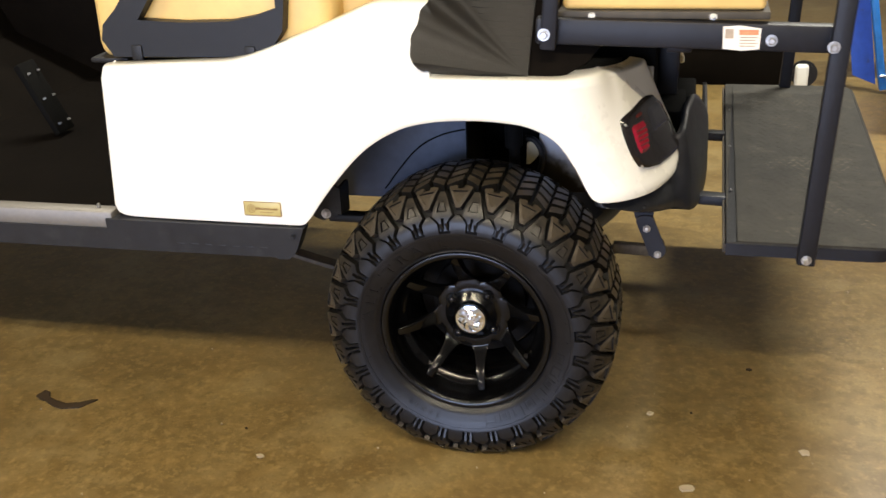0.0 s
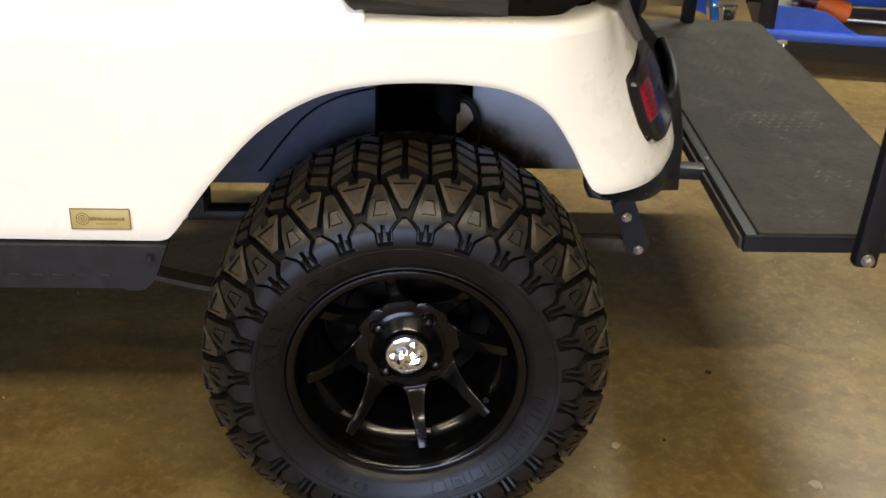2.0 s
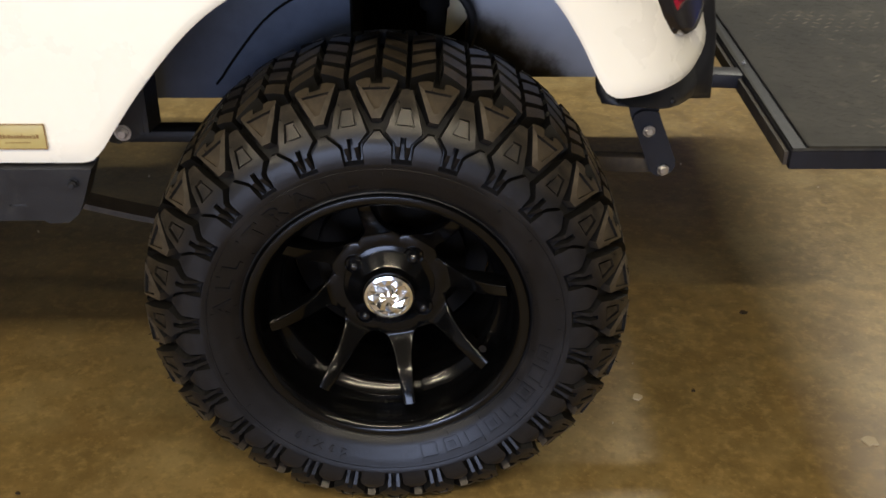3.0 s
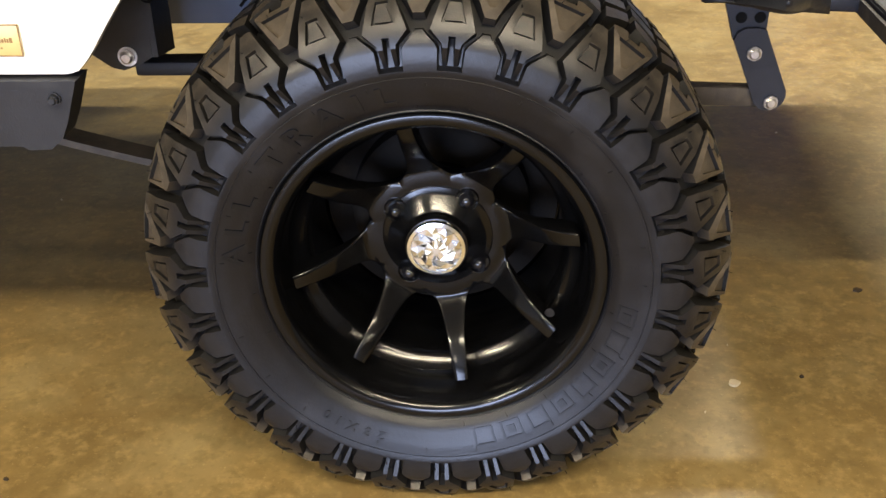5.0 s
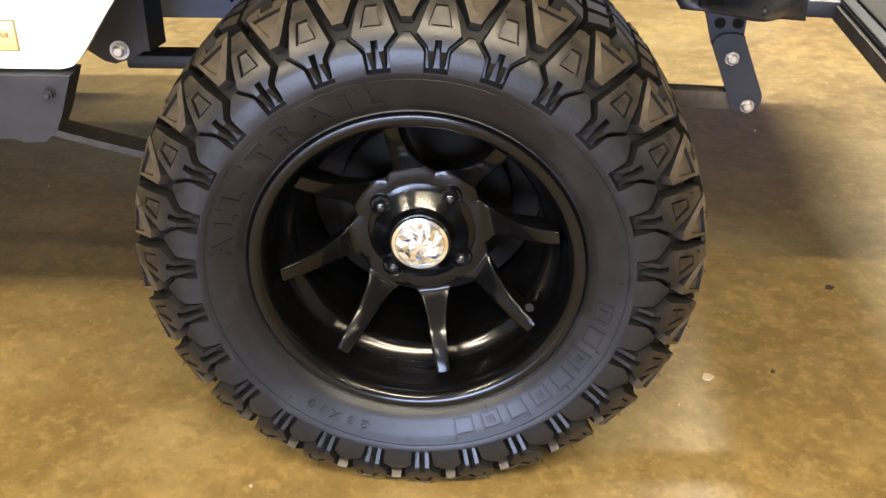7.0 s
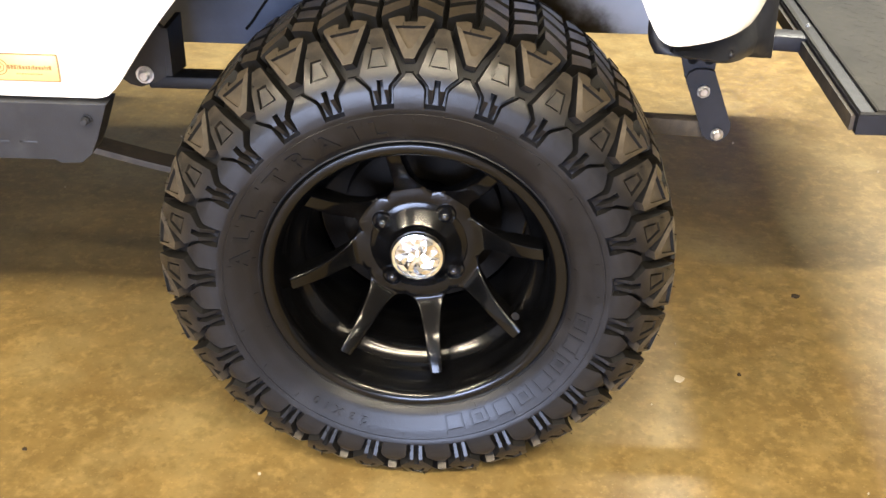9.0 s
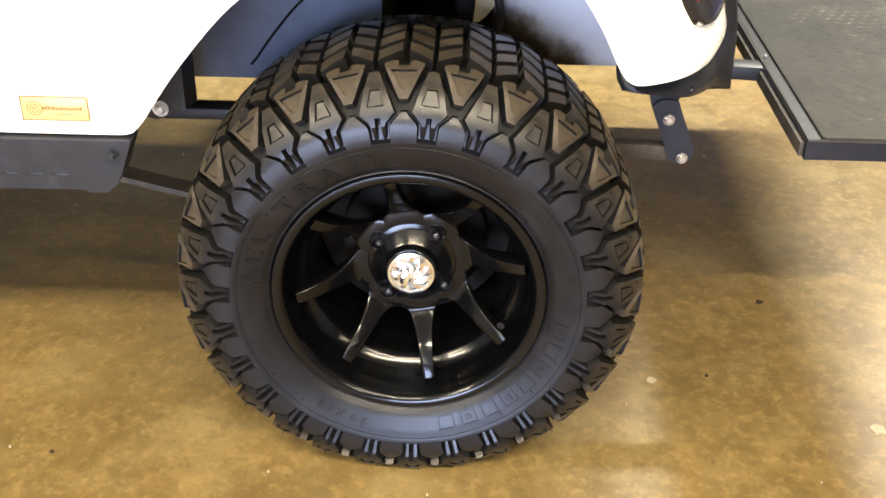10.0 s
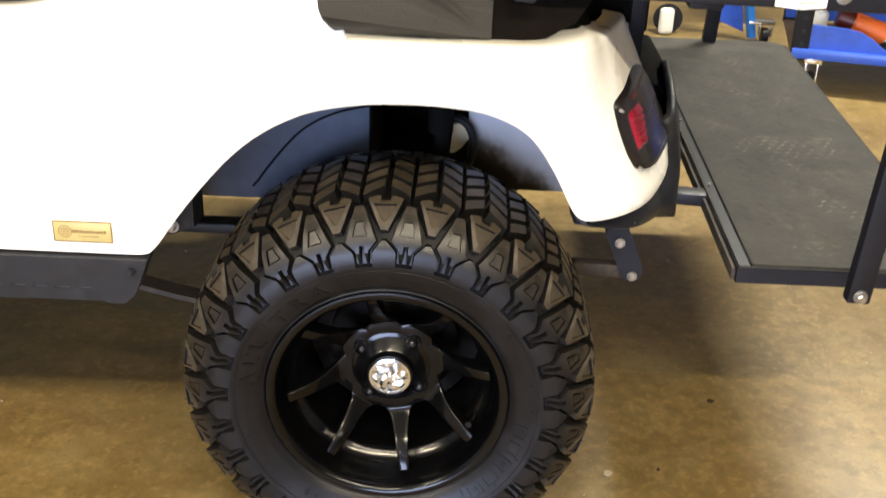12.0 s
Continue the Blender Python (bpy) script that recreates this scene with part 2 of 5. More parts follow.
def thing(name, at, label, category, group="", kind=""):
    ob = new(name)
    ob.location = at
    return tagged(ob, label, category, group, kind)


def box(bm, x0, x1, y0, y1, z0, z1, bevel=0.004, seg=2, m=None):
    r = bmesh.ops.create_cube(bm, size=1.0)
    vs = r["verts"]
    for v in vs:
        v.co = Vector(((x0 + x1) / 2 + v.co.x * (x1 - x0), (y0 + y1) / 2 + v.co.y * (y1 - y0), (z0 + z1) / 2 + v.co.z * (z1 - z0)))
    if bevel:
        es = {e for v in vs for e in v.link_edges}
        r = bmesh.ops.bevel(bm, geom=list(es), offset=bevel, segments=seg, affect="EDGES", profile=0.5)
        vs = list({v for f in r["faces"] for v in f.verts} | {v for v in vs if v.is_valid})
    if m:
        bmesh.ops.transform(bm, matrix=m, verts=vs)
    return vs


def rod(bm, a, b, r0, r1=None, n=16, cap=True, bevel=0.0):
    """A round bar from a to b."""
    a, b = Vector(a), Vector(b)
    d = b - a
    q = d.to_track_quat("Z", "Y").to_matrix().to_4x4()
    r = bmesh.ops.create_cone(bm, cap_ends=cap, segments=n, radius1=r0, radius2=r0 if r1 is None else r1, depth=d.length, matrix=Matrix.Translation((a + b) / 2) @ q)
    if bevel:
        es = {e for v in r["verts"] for e in v.link_edges if len(e.link_faces) == 2 and e.calc_face_angle(0) > 1}
        bmesh.ops.bevel(bm, geom=list(es), offset=bevel, segments=2, affect="EDGES")
    return r["verts"]


def bar(bm, a, b, w, h, bevel=0.004, up=(0, 0, 1)):
    """A square tube from a to b, w across and h along up."""
    a, b = Vector(a), Vector(b)
    d = (b - a).normalized()
    side = d.cross(Vector(up)).normalized()
    top = side.cross(d)
    m = Matrix((side, d, top)).transposed().to_4x4()
    m.translation = (a + b) / 2
    length = (b - a).length
    return box(bm, -w / 2, w / 2, -length / 2, length / 2, -h / 2, h / 2, bevel, 2, m)


def lathe(bm, profile, n=96, closed=False):
    """Turns (radius, y) pairs about the y axis."""
    rings = []
    for r, y in profile:
        rings.append([bm.verts.new((r * math.cos(2 * math.pi * k / n), y, r * math.sin(2 * math.pi * k / n))) for k in range(n)])
    pairs = list(zip(rings, rings[1:])) + ([(rings[-1], rings[0])] if closed else [])
    for a, b in pairs:
        for k in range(n):
            bm.faces.new((a[k], a[(k + 1) % n], b[(k + 1) % n], b[k]))
    return rings


def plate(bm, outline, place, low, high, holes=(), floor=None):
    """A slab with a flat outline in (u, v), mapped by place(u, v, h) between two heights; holes are sunk to floor."""
    from mathutils.geometry import tessellate_polygon
    loops = [[Vector((u, v, 0)) for u, v in outline]] + [[Vector((u, v, 0)) for u, v in hole] for hole in holes]
    flat = [p for lo in loops for p in lo]
    tris = tessellate_polygon(loops)
    top = [bm.verts.new(place(p.x, p.y, high)) for p in flat]
    for t in tris:
        try:
            bm.faces.new([top[k] for k in t])
        except ValueError:
            pass
    at = 0
    for n, lo in enumerate(loops):
        depth = low if n == 0 else (high - 0.003 if floor is None else floor)
        base = [bm.verts.new(place(p.x, p.y, depth)) for p in lo]
        c = len(lo)
        for k in range(c):
            bm.faces.new((top[at + k], top[at + (k + 1) % c], base[(k + 1) % c], base[k]))
        if n:
            bm.faces.new(base)
        at += c
    bmesh.ops.recalc_face_normals(bm, faces=bm.faces)


def lerp(table, x):
    return float(np.interp(x, [a for a, _ in table], [b for _, b in table]))


def text_mesh(words, size, depth):
    """Letters of the built-in font as a bmesh that lies in the xy plane, centred."""
    cu = bpy.data.curves.new("letters", "FONT")
    cu.body, cu.size, cu.extrude, cu.align_x, cu.align_y = words, size, depth, "CENTER", "CENTER"
    cu.resolution_u = 3
    cu.offset = size * 0.03
    ob = bpy.data.objects.new("letters", cu)
    scene.collection.objects.link(ob)
    me = ob.evaluated_get(bpy.context.evaluated_depsgraph_get()).to_mesh()
    bm = bmesh.new()
    bm.from_mesh(me)
    ob.evaluated_get(bpy.context.evaluated_depsgraph_get()).to_mesh_clear()
    bpy.data.objects.remove(ob)
    bpy.data.curves.remove(cu)
    return bm


# ---- the room ----
def sheet(name, corners, mat, label, category):
    bm = bmesh.new()
    (x0, y0, z0), (x1, y1, z1) = corners
    box(bm, x0, x1, y0, y1, z0, z1, 0)
    return tagged(part(name, bm, mat, None, "", ((x0 + x1) / 2, (y0 + y1) / 2, (z0 + z1) / 2), 0), label, category, "", "structure")


sheet("floor", ((-6, -8, -0.15), (7, 7, 0)), CONCRETE, "mottled tan-brown sealed concrete workshop floor", "floor")
sheet("wall_north", ((-6, 7, 0), (7, 7.2, 3.2)), WALL, "plain painted workshop wall", "wall")
sheet("wall_south", ((-6, -8.2, 0), (-3.9, -8, 3.2)), WALL, "plain painted workshop wall", "wall")
sheet("wall_south_east", ((0.5, -8.2, 0), (7, -8, 3.2)), WALL, "plain painted workshop wall", "wall")
sheet("wall_south_lintel", ((-3.9, -8.2, 2.3), (0.5, -8, 3.2)), WALL, "plain painted wall over the workshop door", "wall")
sheet("wall_west", ((-6.2, -8.2, 0), (-6, 7.2, 3.2)), WALL, "plain painted workshop wall", "wall")
sheet("wall_east", ((7, -8.2, 0), (7.2, 7.2, 3.2)), WALL, "plain painted workshop wall", "wall")
sheet("ceiling", ((-6.2, -8.2, 3.2), (7.2, 7.2, 3.3)), CEILING, "plain pale workshop ceiling", "ceiling")

# ---- the cart ----
MID = 0.56          # the cart's middle plane
cart = thing("golf_cart", (-0.2, MID, 0), "white lifted golf cart with tan seats, parked on concrete", "golf cart")

# white body side: a plan line swept from a bottom line to a top line
PLAN = [(-0.742, -0.070), (-0.738, -0.088), (-0.715, -0.103), (-0.60, -0.109), (-0.30, -0.111), (0.0, -0.110), (0.15, -0.109), (0.215, -0.106), (0.250, -0.101), (0.287, -0.087), (0.322, -0.060), (0.356, -0.012), (0.386, 0.062), (0.403, 0.125), (0.409, 0.170)]
BOTTOM = [(-0.742, 0.512), (-0.735, 0.496), (-0.70, 0.490), (-0.318, 0.490), (-0.253, 0.578), (-0.187, 0.649), (-0.119, 0.691), (-0.054, 0.708), (0.011, 0.713), (0.076, 0.711), (0.129, 0.702), (0.176, 0.676), (0.213, 0.626), (0.235, 0.580), (0.244, 0.564), (0.260, 0.559), (0.36, 0.558), (0.392, 0.563), (0.402, 0.575), (0.409, 0.60)]
TOP = [(-0.742, 0.790), (-0.45, 0.803), (-0.40, 0.815), (-0.264, 0.868), (-0.175, 0.905), (-0.064, 0.907), (-0.060, 0.780), (0.17, 0.780), (0.24, 0.781), (0.30, 0.781), (0.36, 0.772), (0.409, 0.756)]


def fine_plan(step=0.006):
    pts = [Vector(p) for p in PLAN]
    out = []
    for k in range(len(pts) - 1):
        p0, p1, p2, p3 = pts[max(k - 1, 0)], pts[k], pts[k + 1], pts[min(k + 2, len(pts) - 1)]
        n = max(2, int((p2 - p1).length / step))
        for j in range(n):
            t = j / n
            out.append(0.5 * (2 * p1 + (p2 - p0) * t + (2 * p0 - 5 * p1 + 4 * p2 - p3) * t * t + (3 * p1 - p0 - 3 * p2 + p3) * t ** 3))
    out.append(pts[-1])
    for turn in range(14):                             # even out the rear corner's bend
        out = [b if b.x < 0.10 or k in (0, len(out) - 1) else (out[k - 1] + 2 * b + out[k + 1]) / 4 for k, b in enumerate(out)]
    return out


def smooth_table(table, x, width=0.012):
    return (lerp(table, x - width) + 2 * lerp(table, x) + lerp(table, x + width)) / 4


def arch(x):
    """The lower edge: rounded through the wheel arch, straight elsewhere."""
    pts = [p for p in BOTTOM if -0.32 < p[0] < 0.22]
    if not pts[0][0] + 0.02 < x < pts[-1][0] - 0.01:
        return smooth_table(BOTTOM, x, 0.010)
    k = max(j for j in range(len(pts)) if pts[j][0] <= x)
    a, b = pts[k], pts[k + 1]
    before, after = pts[max(k - 1, 0)], pts[min(k + 2, len(pts) - 1)]
    m0 = (b[1] - before[1]) / (b[0] - before[0])
    m1 = (after[1] - a[1]) / (after[0] - a[0])
    d = b[0] - a[0]
    t = (x - a[0]) / d
    return a[1] * (1 + 2 * t) * (1 - t) ** 2 + b[1] * t * t * (3 - 2 * t) + d * (m0 * t * (1 - t) ** 2 + m1 * t * t * (t - 1))


def ease(t):
    t = min(1, max(0, t))
    return t * t * (3 - 2 * t)


def inward(x):
    a = 1.38 * ease((x - 0.19) / 0.23)
    return Vector((-math.sin(a), math.cos(a)))


def lean_in(x, z):
    """How far, and which way, the rear corner leans in towards the cart at a height."""
    far = max(0, z - 0.57) * (0.38 + 0.10 * ease((x - 0.33) / 0.07)) * ease((x - 0.16) / 0.19)
    return inward(x) * (far + max(0, z - 0.775) * 0.55)


def body_shell():
    bm = bmesh.new()
    line = fine_plan()
    cols = []
    for k, p in enumerate(line):
        d = (line[min(k + 1, len(line) - 1)] - line[max(k - 1, 0)]).normalized()
        inn = Vector((-d.y, d.x))                      # towards the cart
        zb = arch(p.x)
        sharp = abs(p.x + 0.062) < 0.02
        zt = lerp(TOP, p.x) if sharp else smooth_table(TOP, p.x, 0.015)
        col = []
        zs = [zb + (min(zt, 0.77) - zb) * j / 20 for j in range(21)] + [min(zt, 0.77) + (zt - min(zt, 0.77)) * j / 6 for j in range(1, 7)]
        rows = len(zs) - 1
        for z in zs:
            q = p + lean_in(p.x, z) + inn * 0.004 * (1 - min(1, (z - zb) / 0.010)) ** 2
            rake = 0.016 * (z - 0.50) / 0.30 * min(1, max(0, (-0.60 - p.x) / 0.13))
            col.append((q.x + rake, q.y, z))
        depth = 0.055 - 0.035 * ease((p.x - 0.18) / 0.12) if p.x > -0.060 else 0.014
        if p.x > 0.10:
            inn = inward(p.x)
        for j in range(1, 6):                          # rolled top edge, then inwards
            a = j / 5 * math.pi / 2
            q = Vector(col[rows][:2]) + inn * (0.014 * (1 - math.cos(a)))
            col.append((q.x, q.y, zt + 0.010 * math.sin(a)))
        q = Vector(col[-1][:2]) + inn * depth
        col.append((q.x, q.y, zt + 0.012))
        cols.append([bm.verts.new(c) for c in col])
    for a, b in zip(cols, cols[1:]):
        for j in range(len(a) - 1):
            bm.faces.new((a[j], b[j], b[j + 1], a[j + 1]))
    # a lip that turns in round the lower edge
    for a, b in zip(cols, cols[1:]):
        va, vb = a[0].co, b[0].co
        e = [bm.verts.new(va + Vector((0, 0.012, 0))), bm.verts.new(vb + Vector((0, 0.012, 0)))]
        bm.faces.new((a[0], e[0], e[1], b[0]))
    bmesh.ops.remove_doubles(bm, verts=bm.verts, dist=0.0002)
    return bm


body = part("body_panel", body_shell(), WHITE, cart, "glossy white moulded plastic rear body panel", smooth=50)
sol = body.modifiers.new("thickness", "SOLIDIFY")
sol.thickness, sol.offset = 0.004, -1

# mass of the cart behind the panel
# unseen black filler, added to keep light and view out of the hollow body
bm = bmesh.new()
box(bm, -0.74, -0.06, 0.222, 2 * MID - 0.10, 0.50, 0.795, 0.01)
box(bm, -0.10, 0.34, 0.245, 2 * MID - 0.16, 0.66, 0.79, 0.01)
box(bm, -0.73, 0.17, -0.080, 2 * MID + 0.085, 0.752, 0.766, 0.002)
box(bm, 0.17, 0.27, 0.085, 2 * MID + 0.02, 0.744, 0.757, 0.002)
part("body_filler", bm, DARK, cart, "black filler that blocks light and view inside the hollow body")
# black blocks put in for the shaded interior behind the rear corner
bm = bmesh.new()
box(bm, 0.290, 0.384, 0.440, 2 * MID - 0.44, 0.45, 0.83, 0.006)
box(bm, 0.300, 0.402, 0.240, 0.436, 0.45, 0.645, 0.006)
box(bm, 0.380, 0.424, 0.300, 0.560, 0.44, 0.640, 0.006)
part("rear_shade_block", bm, DARK, cart, "black blocks standing in for the shade behind the rear corner")
bm = bmesh.new()
box(bm, -0.36, -0.052, 0.20, 0.215, 0.443, 0.80, 0.002)
part("wheel_well_liner", bm, LINER, cart, "blue-black plastic wheel well liner")
bm = bmesh.new()
SEAM = [(-0.245, 0.452), (-0.238, 0.464), (-0.22, 0.491), (-0.202, 0.514), (-0.171, 0.552), (-0.141, 0.576), (-0.103, 0.594), (-0.055, 0.606)]
line = [Vector((x, 0.1990, lerp(SEAM, x) * 0.5 + (lerp(SEAM, x - 0.014) + lerp(SEAM, x + 0.014)) * 0.25)) for x in (-0.240 + 0.185 * k / 48 for k in range(49))]
rings = []
for k, c in enumerate(line):
    d = (line[min(k + 1, 48)] - line[max(k - 1, 0)]).normalized()
    n2 = d.cross(Vector((0, 1, 0)))
    rings.append([bm.verts.new(c + n2 * a + Vector((0, b, 0))) for a, b in ((-0.0022, 0.002), (-0.0012, -0.0006), (0.0012, -0.0006), (0.0022, 0.002))])
for a, b2 in zip(rings, rings[1:]):
    for j in range(3):
        bm.faces.new((a[j], a[j + 1], b2[j + 1], b2[j]))
part("liner_seam", bm, DARK, cart, "dark moulded seam")
bm = bmesh.new()
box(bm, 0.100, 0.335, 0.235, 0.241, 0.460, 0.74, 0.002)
part("rear_well_panel", bm, BROWN_CORNERED, cart, "pale grey inner wall of the wheel well")
# black sheets stand in for the unlit depth of the wheel well
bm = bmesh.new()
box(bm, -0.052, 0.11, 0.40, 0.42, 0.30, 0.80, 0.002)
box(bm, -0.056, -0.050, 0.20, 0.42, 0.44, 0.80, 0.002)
part("well_shade_sheet", bm, DARK, cart, "black sheets standing in for the deep shade behind the wheel")
bm = bmesh.new()
rod(bm, (0.062, 0.15, 0.28), (0.058, 0.15, 0.74), 0.012, n=20)
rod(bm, (0.058, 0.15, 0.585), (0.057, 0.15, 0.74), 0.019, n=20, bevel=0.003)
rod(bm, (0.062, 0.15, 0.28), (0.062, 0.15, 0.46), 0.017, n=20, bevel=0.003)
part("shock_absorber", bm, DARK, cart, "black shock absorber")
# added cream sheet marks a pale spot deep in the well
bm = bmesh.new()
plate(bm, [(0.076, 0.574), (0.085, 0.577), (0.098, 0.575), (0.103, 0.562), (0.101, 0.548), (0.090, 0.532), (0.080, 0.523), (0.072, 0.522), (0.074, 0.546)], lambda u, v, h: (u, h - 0.25 * (v - 0.52), v), 0.240, 0.232)
part("well_pale_spot", bm, CREAM, cart, "cream sheet for a pale spot in the wheel well")
cu = [Vector((0.079 + 0.030 * math.cos(radians(-95 + k * 13)), 0.215, 0.540 + 0.046 * math.sin(radians(-95 + k * 13)))) for k in range(16)]
bm = bmesh.new()
rings = []
for k, c in enumerate(cu):
    d = (cu[min(k + 1, 15)] - cu[max(k - 1, 0)]).normalized()
    n1 = Vector((0, 1, 0))
    n2 = d.cross(n1)
    rings.append([bm.verts.new(c + 0.0065 * (n1 * math.cos(radians(40 * j)) + n2 * math.sin(radians(40 * j)))) for j in range(9)])
for a, b2 in zip(rings, rings[1:]):
    for j in range(9):
        bm.faces.new((a[j], a[(j + 1) % 9], b2[(j + 1) % 9], b2[j]))
part("brake_hose", bm, BLACK, cart, "black looped hose")

# rocker skirt under the white panel
bm = bmesh.new()
SK = [(-0.319, 0.487), (-0.335, 0.446), (-0.344, 0.428), (-0.357, 0.417), (-0.379, 0.416), (-0.385, 0.420), (-0.74, 0.418), (-1.7, 0.418), (-1.7, 0.465), (-0.748, 0.465), (-0.748, 0.487)]
plate(bm, SK, lambda u, v, h: (u, h + (0.487 - v) * 0.10, v), -0.085, -0.118)
for k in range(7):                                      # embossed worn lettering, unreadable
    x = -0.60 + k * 0.030
    box(bm, x, x + 0.02, -0.1135, -0.110, 0.438, 0.442, 0.0005)
    box(bm, x, x + 0.02, -0.1135, -0.110, 0.456, 0.460, 0.0005)
    box(bm, x, x + 0.005, -0.1135, -0.110, 0.440, 0.458, 0.0005)
skirt = part("rocker_skirt", bm, BUMPER, cart, "scuffed blue-black plastic rocker skirt")


def bolt(at, r, axis=(0, -1, 0), parent=None, mat=STEEL, tall=0.006, washer=True, name="bolt", label=""):
    bm = bmesh.new()
    a, d = Vector(at), Vector(axis).normalized()
    if washer:
        rod(bm, a, a + d * 0.0015, r * 1.15, n=24)
    rod(bm, a + d * 0.001, a + d * tall, r, n=6, bevel=r * 0.12)
    rod(bm, a + d * (tall - 0.0005), a + d * (tall + 0.002), r * 0.8, r * 0.5, n=16)
    return part(name, bm, mat, parent, label, at, 30)


bolt((-0.342, -0.117, 0.470), 0.0055, parent=skirt, mat=BLACK)

# gold badge
bm = bmesh.new()
BX, BZ = -0.402, 0.524
box(bm, BX - 0.038, BX + 0.038, -0.1135, -0.111, BZ - 0.0145, BZ + 0.0145, 0.0008)
badge = part("badge", bm, GOLD, cart, "small gold name plate with worn brown print", (BX, -0.1125, BZ))
bm = bmesh.new()
for x0, x1, z0, z1 in ((-0.0385, 0.0385, 0.0138, 0.0148), (-0.0385, 0.0385, -0.0148, -0.0138), (-0.0388, -0.0378, -0.0145, 0.0145), (0.0378, 0.0388, -0.0145, 0.0145)):
    box(bm, BX + x0, BX + x1, -0.1142, -0.1132, BZ + z0, BZ + z1, 0)
rng = random.Random(5)
x = -0.014
while x < 0.030:
    w = rng.uniform(0.0012, 0.0028)
    box(bm, BX + x, BX + x + w, -0.1139, -0.1132, BZ - 0.002, BZ + rng.uniform(0.0012, 0.0028), 0)
    x += w + 0.0008
for k in range(10):
    x = -0.006 + k * 0.0028
    box(bm, BX + x, BX + x + 0.0018, -0.1138, -0.1132, BZ - 0.0075, BZ - 0.0062, 0)
for rad in (0.0088, 0.0055, 0.0025):
    for k in range(28):
        a0, a1 = 2 * math.pi * k / 28, 2 * math.pi * (k + 1) / 28
        q = [bm.verts.new((BX - 0.023 + r * math.cos(a), -0.1138, BZ + r * math.sin(a))) for r, a in ((rad, a0), (rad, a1), (rad - 0.0011, a1), (rad - 0.0011, a0))]
        bm.faces.new(q)
part("badge_print", bm, INK, badge, "brown printed ring and bars", (BX, -0.1135, BZ), 0)

# tail light on the rear corner
def corner(x, z, out=0.0):
    """A place on the rear corner over the plan line's x, out from the skin."""
    line = [p for p in fine_plan() if p.x > 0.2]
    i = max(k for k in range(len(line) - 1) if line[k].x <= x)
    a, b2 = line[i], line[i + 1]
    p = a.lerp(b2, (x - a.x) / (b2.x - a.x))
    d = (line[min(i + 3, len(line) - 1)] - line[max(i - 2, 0)]).normalized()
    inn = Vector((-d.y, d.x))
    q = p + lean_in(p.x, z) - inn * out
    return Vector((q.x, q.y, z))


def patch(bm, left, right, z0, z1, out, edge, cols=18, rows=26, rib=0.0):
    """A curved shell over the rear corner between two edge lines, its border sunk into the skin."""
    grid = []
    for j in range(rows + 1):
        z = z0 + (z1 - z0) * j / rows
        x0, x1 = lerp(left, z), lerp(right, z)
        line = []
        for k in range(cols + 1):
            x = x0 + (x1 - x0) * (1 - (1 - k / cols) ** 1.7)
            rim = min(j, rows - j, k, cols - k)
            h = (edge, out * 0.75, out)[min(rim, 2)] + (rib if j % 2 and rim > 1 else 0)
            line.append(bm.verts.new(corner(x, z, h)))
        grid.append(line)
    for a, b in zip(grid, grid[1:]):
        for k in range(cols):
            bm.faces.new((a[k], a[k + 1], b[k + 1], b[k]))


bm = bmesh.new()
LENS_LEFT = [(0.599, 0.385), (0.603, 0.365), (0.608, 0.342), (0.613, 0.333), (0.635, 0.324), (0.672, 0.316), (0.699, 0.314), (0.705, 0.325), (0.712, 0.362), (0.716, 0.386)]
LENS_RIGHT = [(0.599, 0.397), (0.605, 0.4045), (0.640, 0.4065), (0.690, 0.405), (0.712, 0.398), (0.716, 0.388)]
patch(bm, LENS_LEFT, LENS_RIGHT, 0.599, 0.716, 0.009, -0.003)
tail = part("tail_light", bm, SMOKE, cart, "smoked black tail light with a red reflector", smooth=60)
bm = bmesh.new()
patch(bm, [(0.632, 0.3420), (0.640, 0.3350), (0.665, 0.3290), (0.688, 0.3275), (0.692, 0.332)], [(0.632, 0.346), (0.640, 0.356), (0.665, 0.3635), (0.688, 0.366), (0.692, 0.360)], 0.632, 0.692, 0.0115, 0.006, 10, 14, 0.0026)
part("reflector", bm, RED, tail, "ribbed red reflector", smooth=20)
bm = bmesh.new()
patch(bm, [(0.693, 0.3400), (0.706, 0.3480)], [(0.693, 0.3650), (0.706, 0.368)], 0.693, 0.706, 0.0100, 0.006, 8, 6, 0.0008)
part("upper_lens", bm, DARKRED, tail, "dark red upper lens", smooth=20)
bm = bmesh.new()
patch(bm, [(0.654, 0.3690), (0.706, 0.3720)], [(0.654, 0.4040), (0.690, 0.4020), (0.706, 0.3960)], 0.654, 0.706, 0.0112, 0.006, 10, 10)
part("side_lens", bm, SIDELENS, tail, "blue-grey smoked side lens", smooth=40)
bolt(corner(0.3365, 0.6150, 0.007), 0.0022, (0.5, -0.8, 0), tail)
bolt(corner(0.3225, 0.693, 0.007), 0.0022, (0.5, -0.8, 0), tail)

# black bumper below and behind the corner
bm = bmesh.new()
BP = [(0.268, -0.078), (0.305, -0.055), (0.340, -0.014), (0.374, 0.055), (0.396, 0.112), (0.412, 0.155), (0.423, 0.22), (0.432, 0.31), (0.440, 0.40), (0.444, 0.48), (0.444, 2 * MID - 0.12)]
fine = []
for (xa, ya), (xb, yb) in zip(BP, BP[1:]):
    n = max(1, int(math.hypot(xb - xa, yb - ya) / 0.012))
    fine += [Vector((xa + (xb - xa) * k / n, ya + (yb - ya) * k / n)) for k in range(n)]
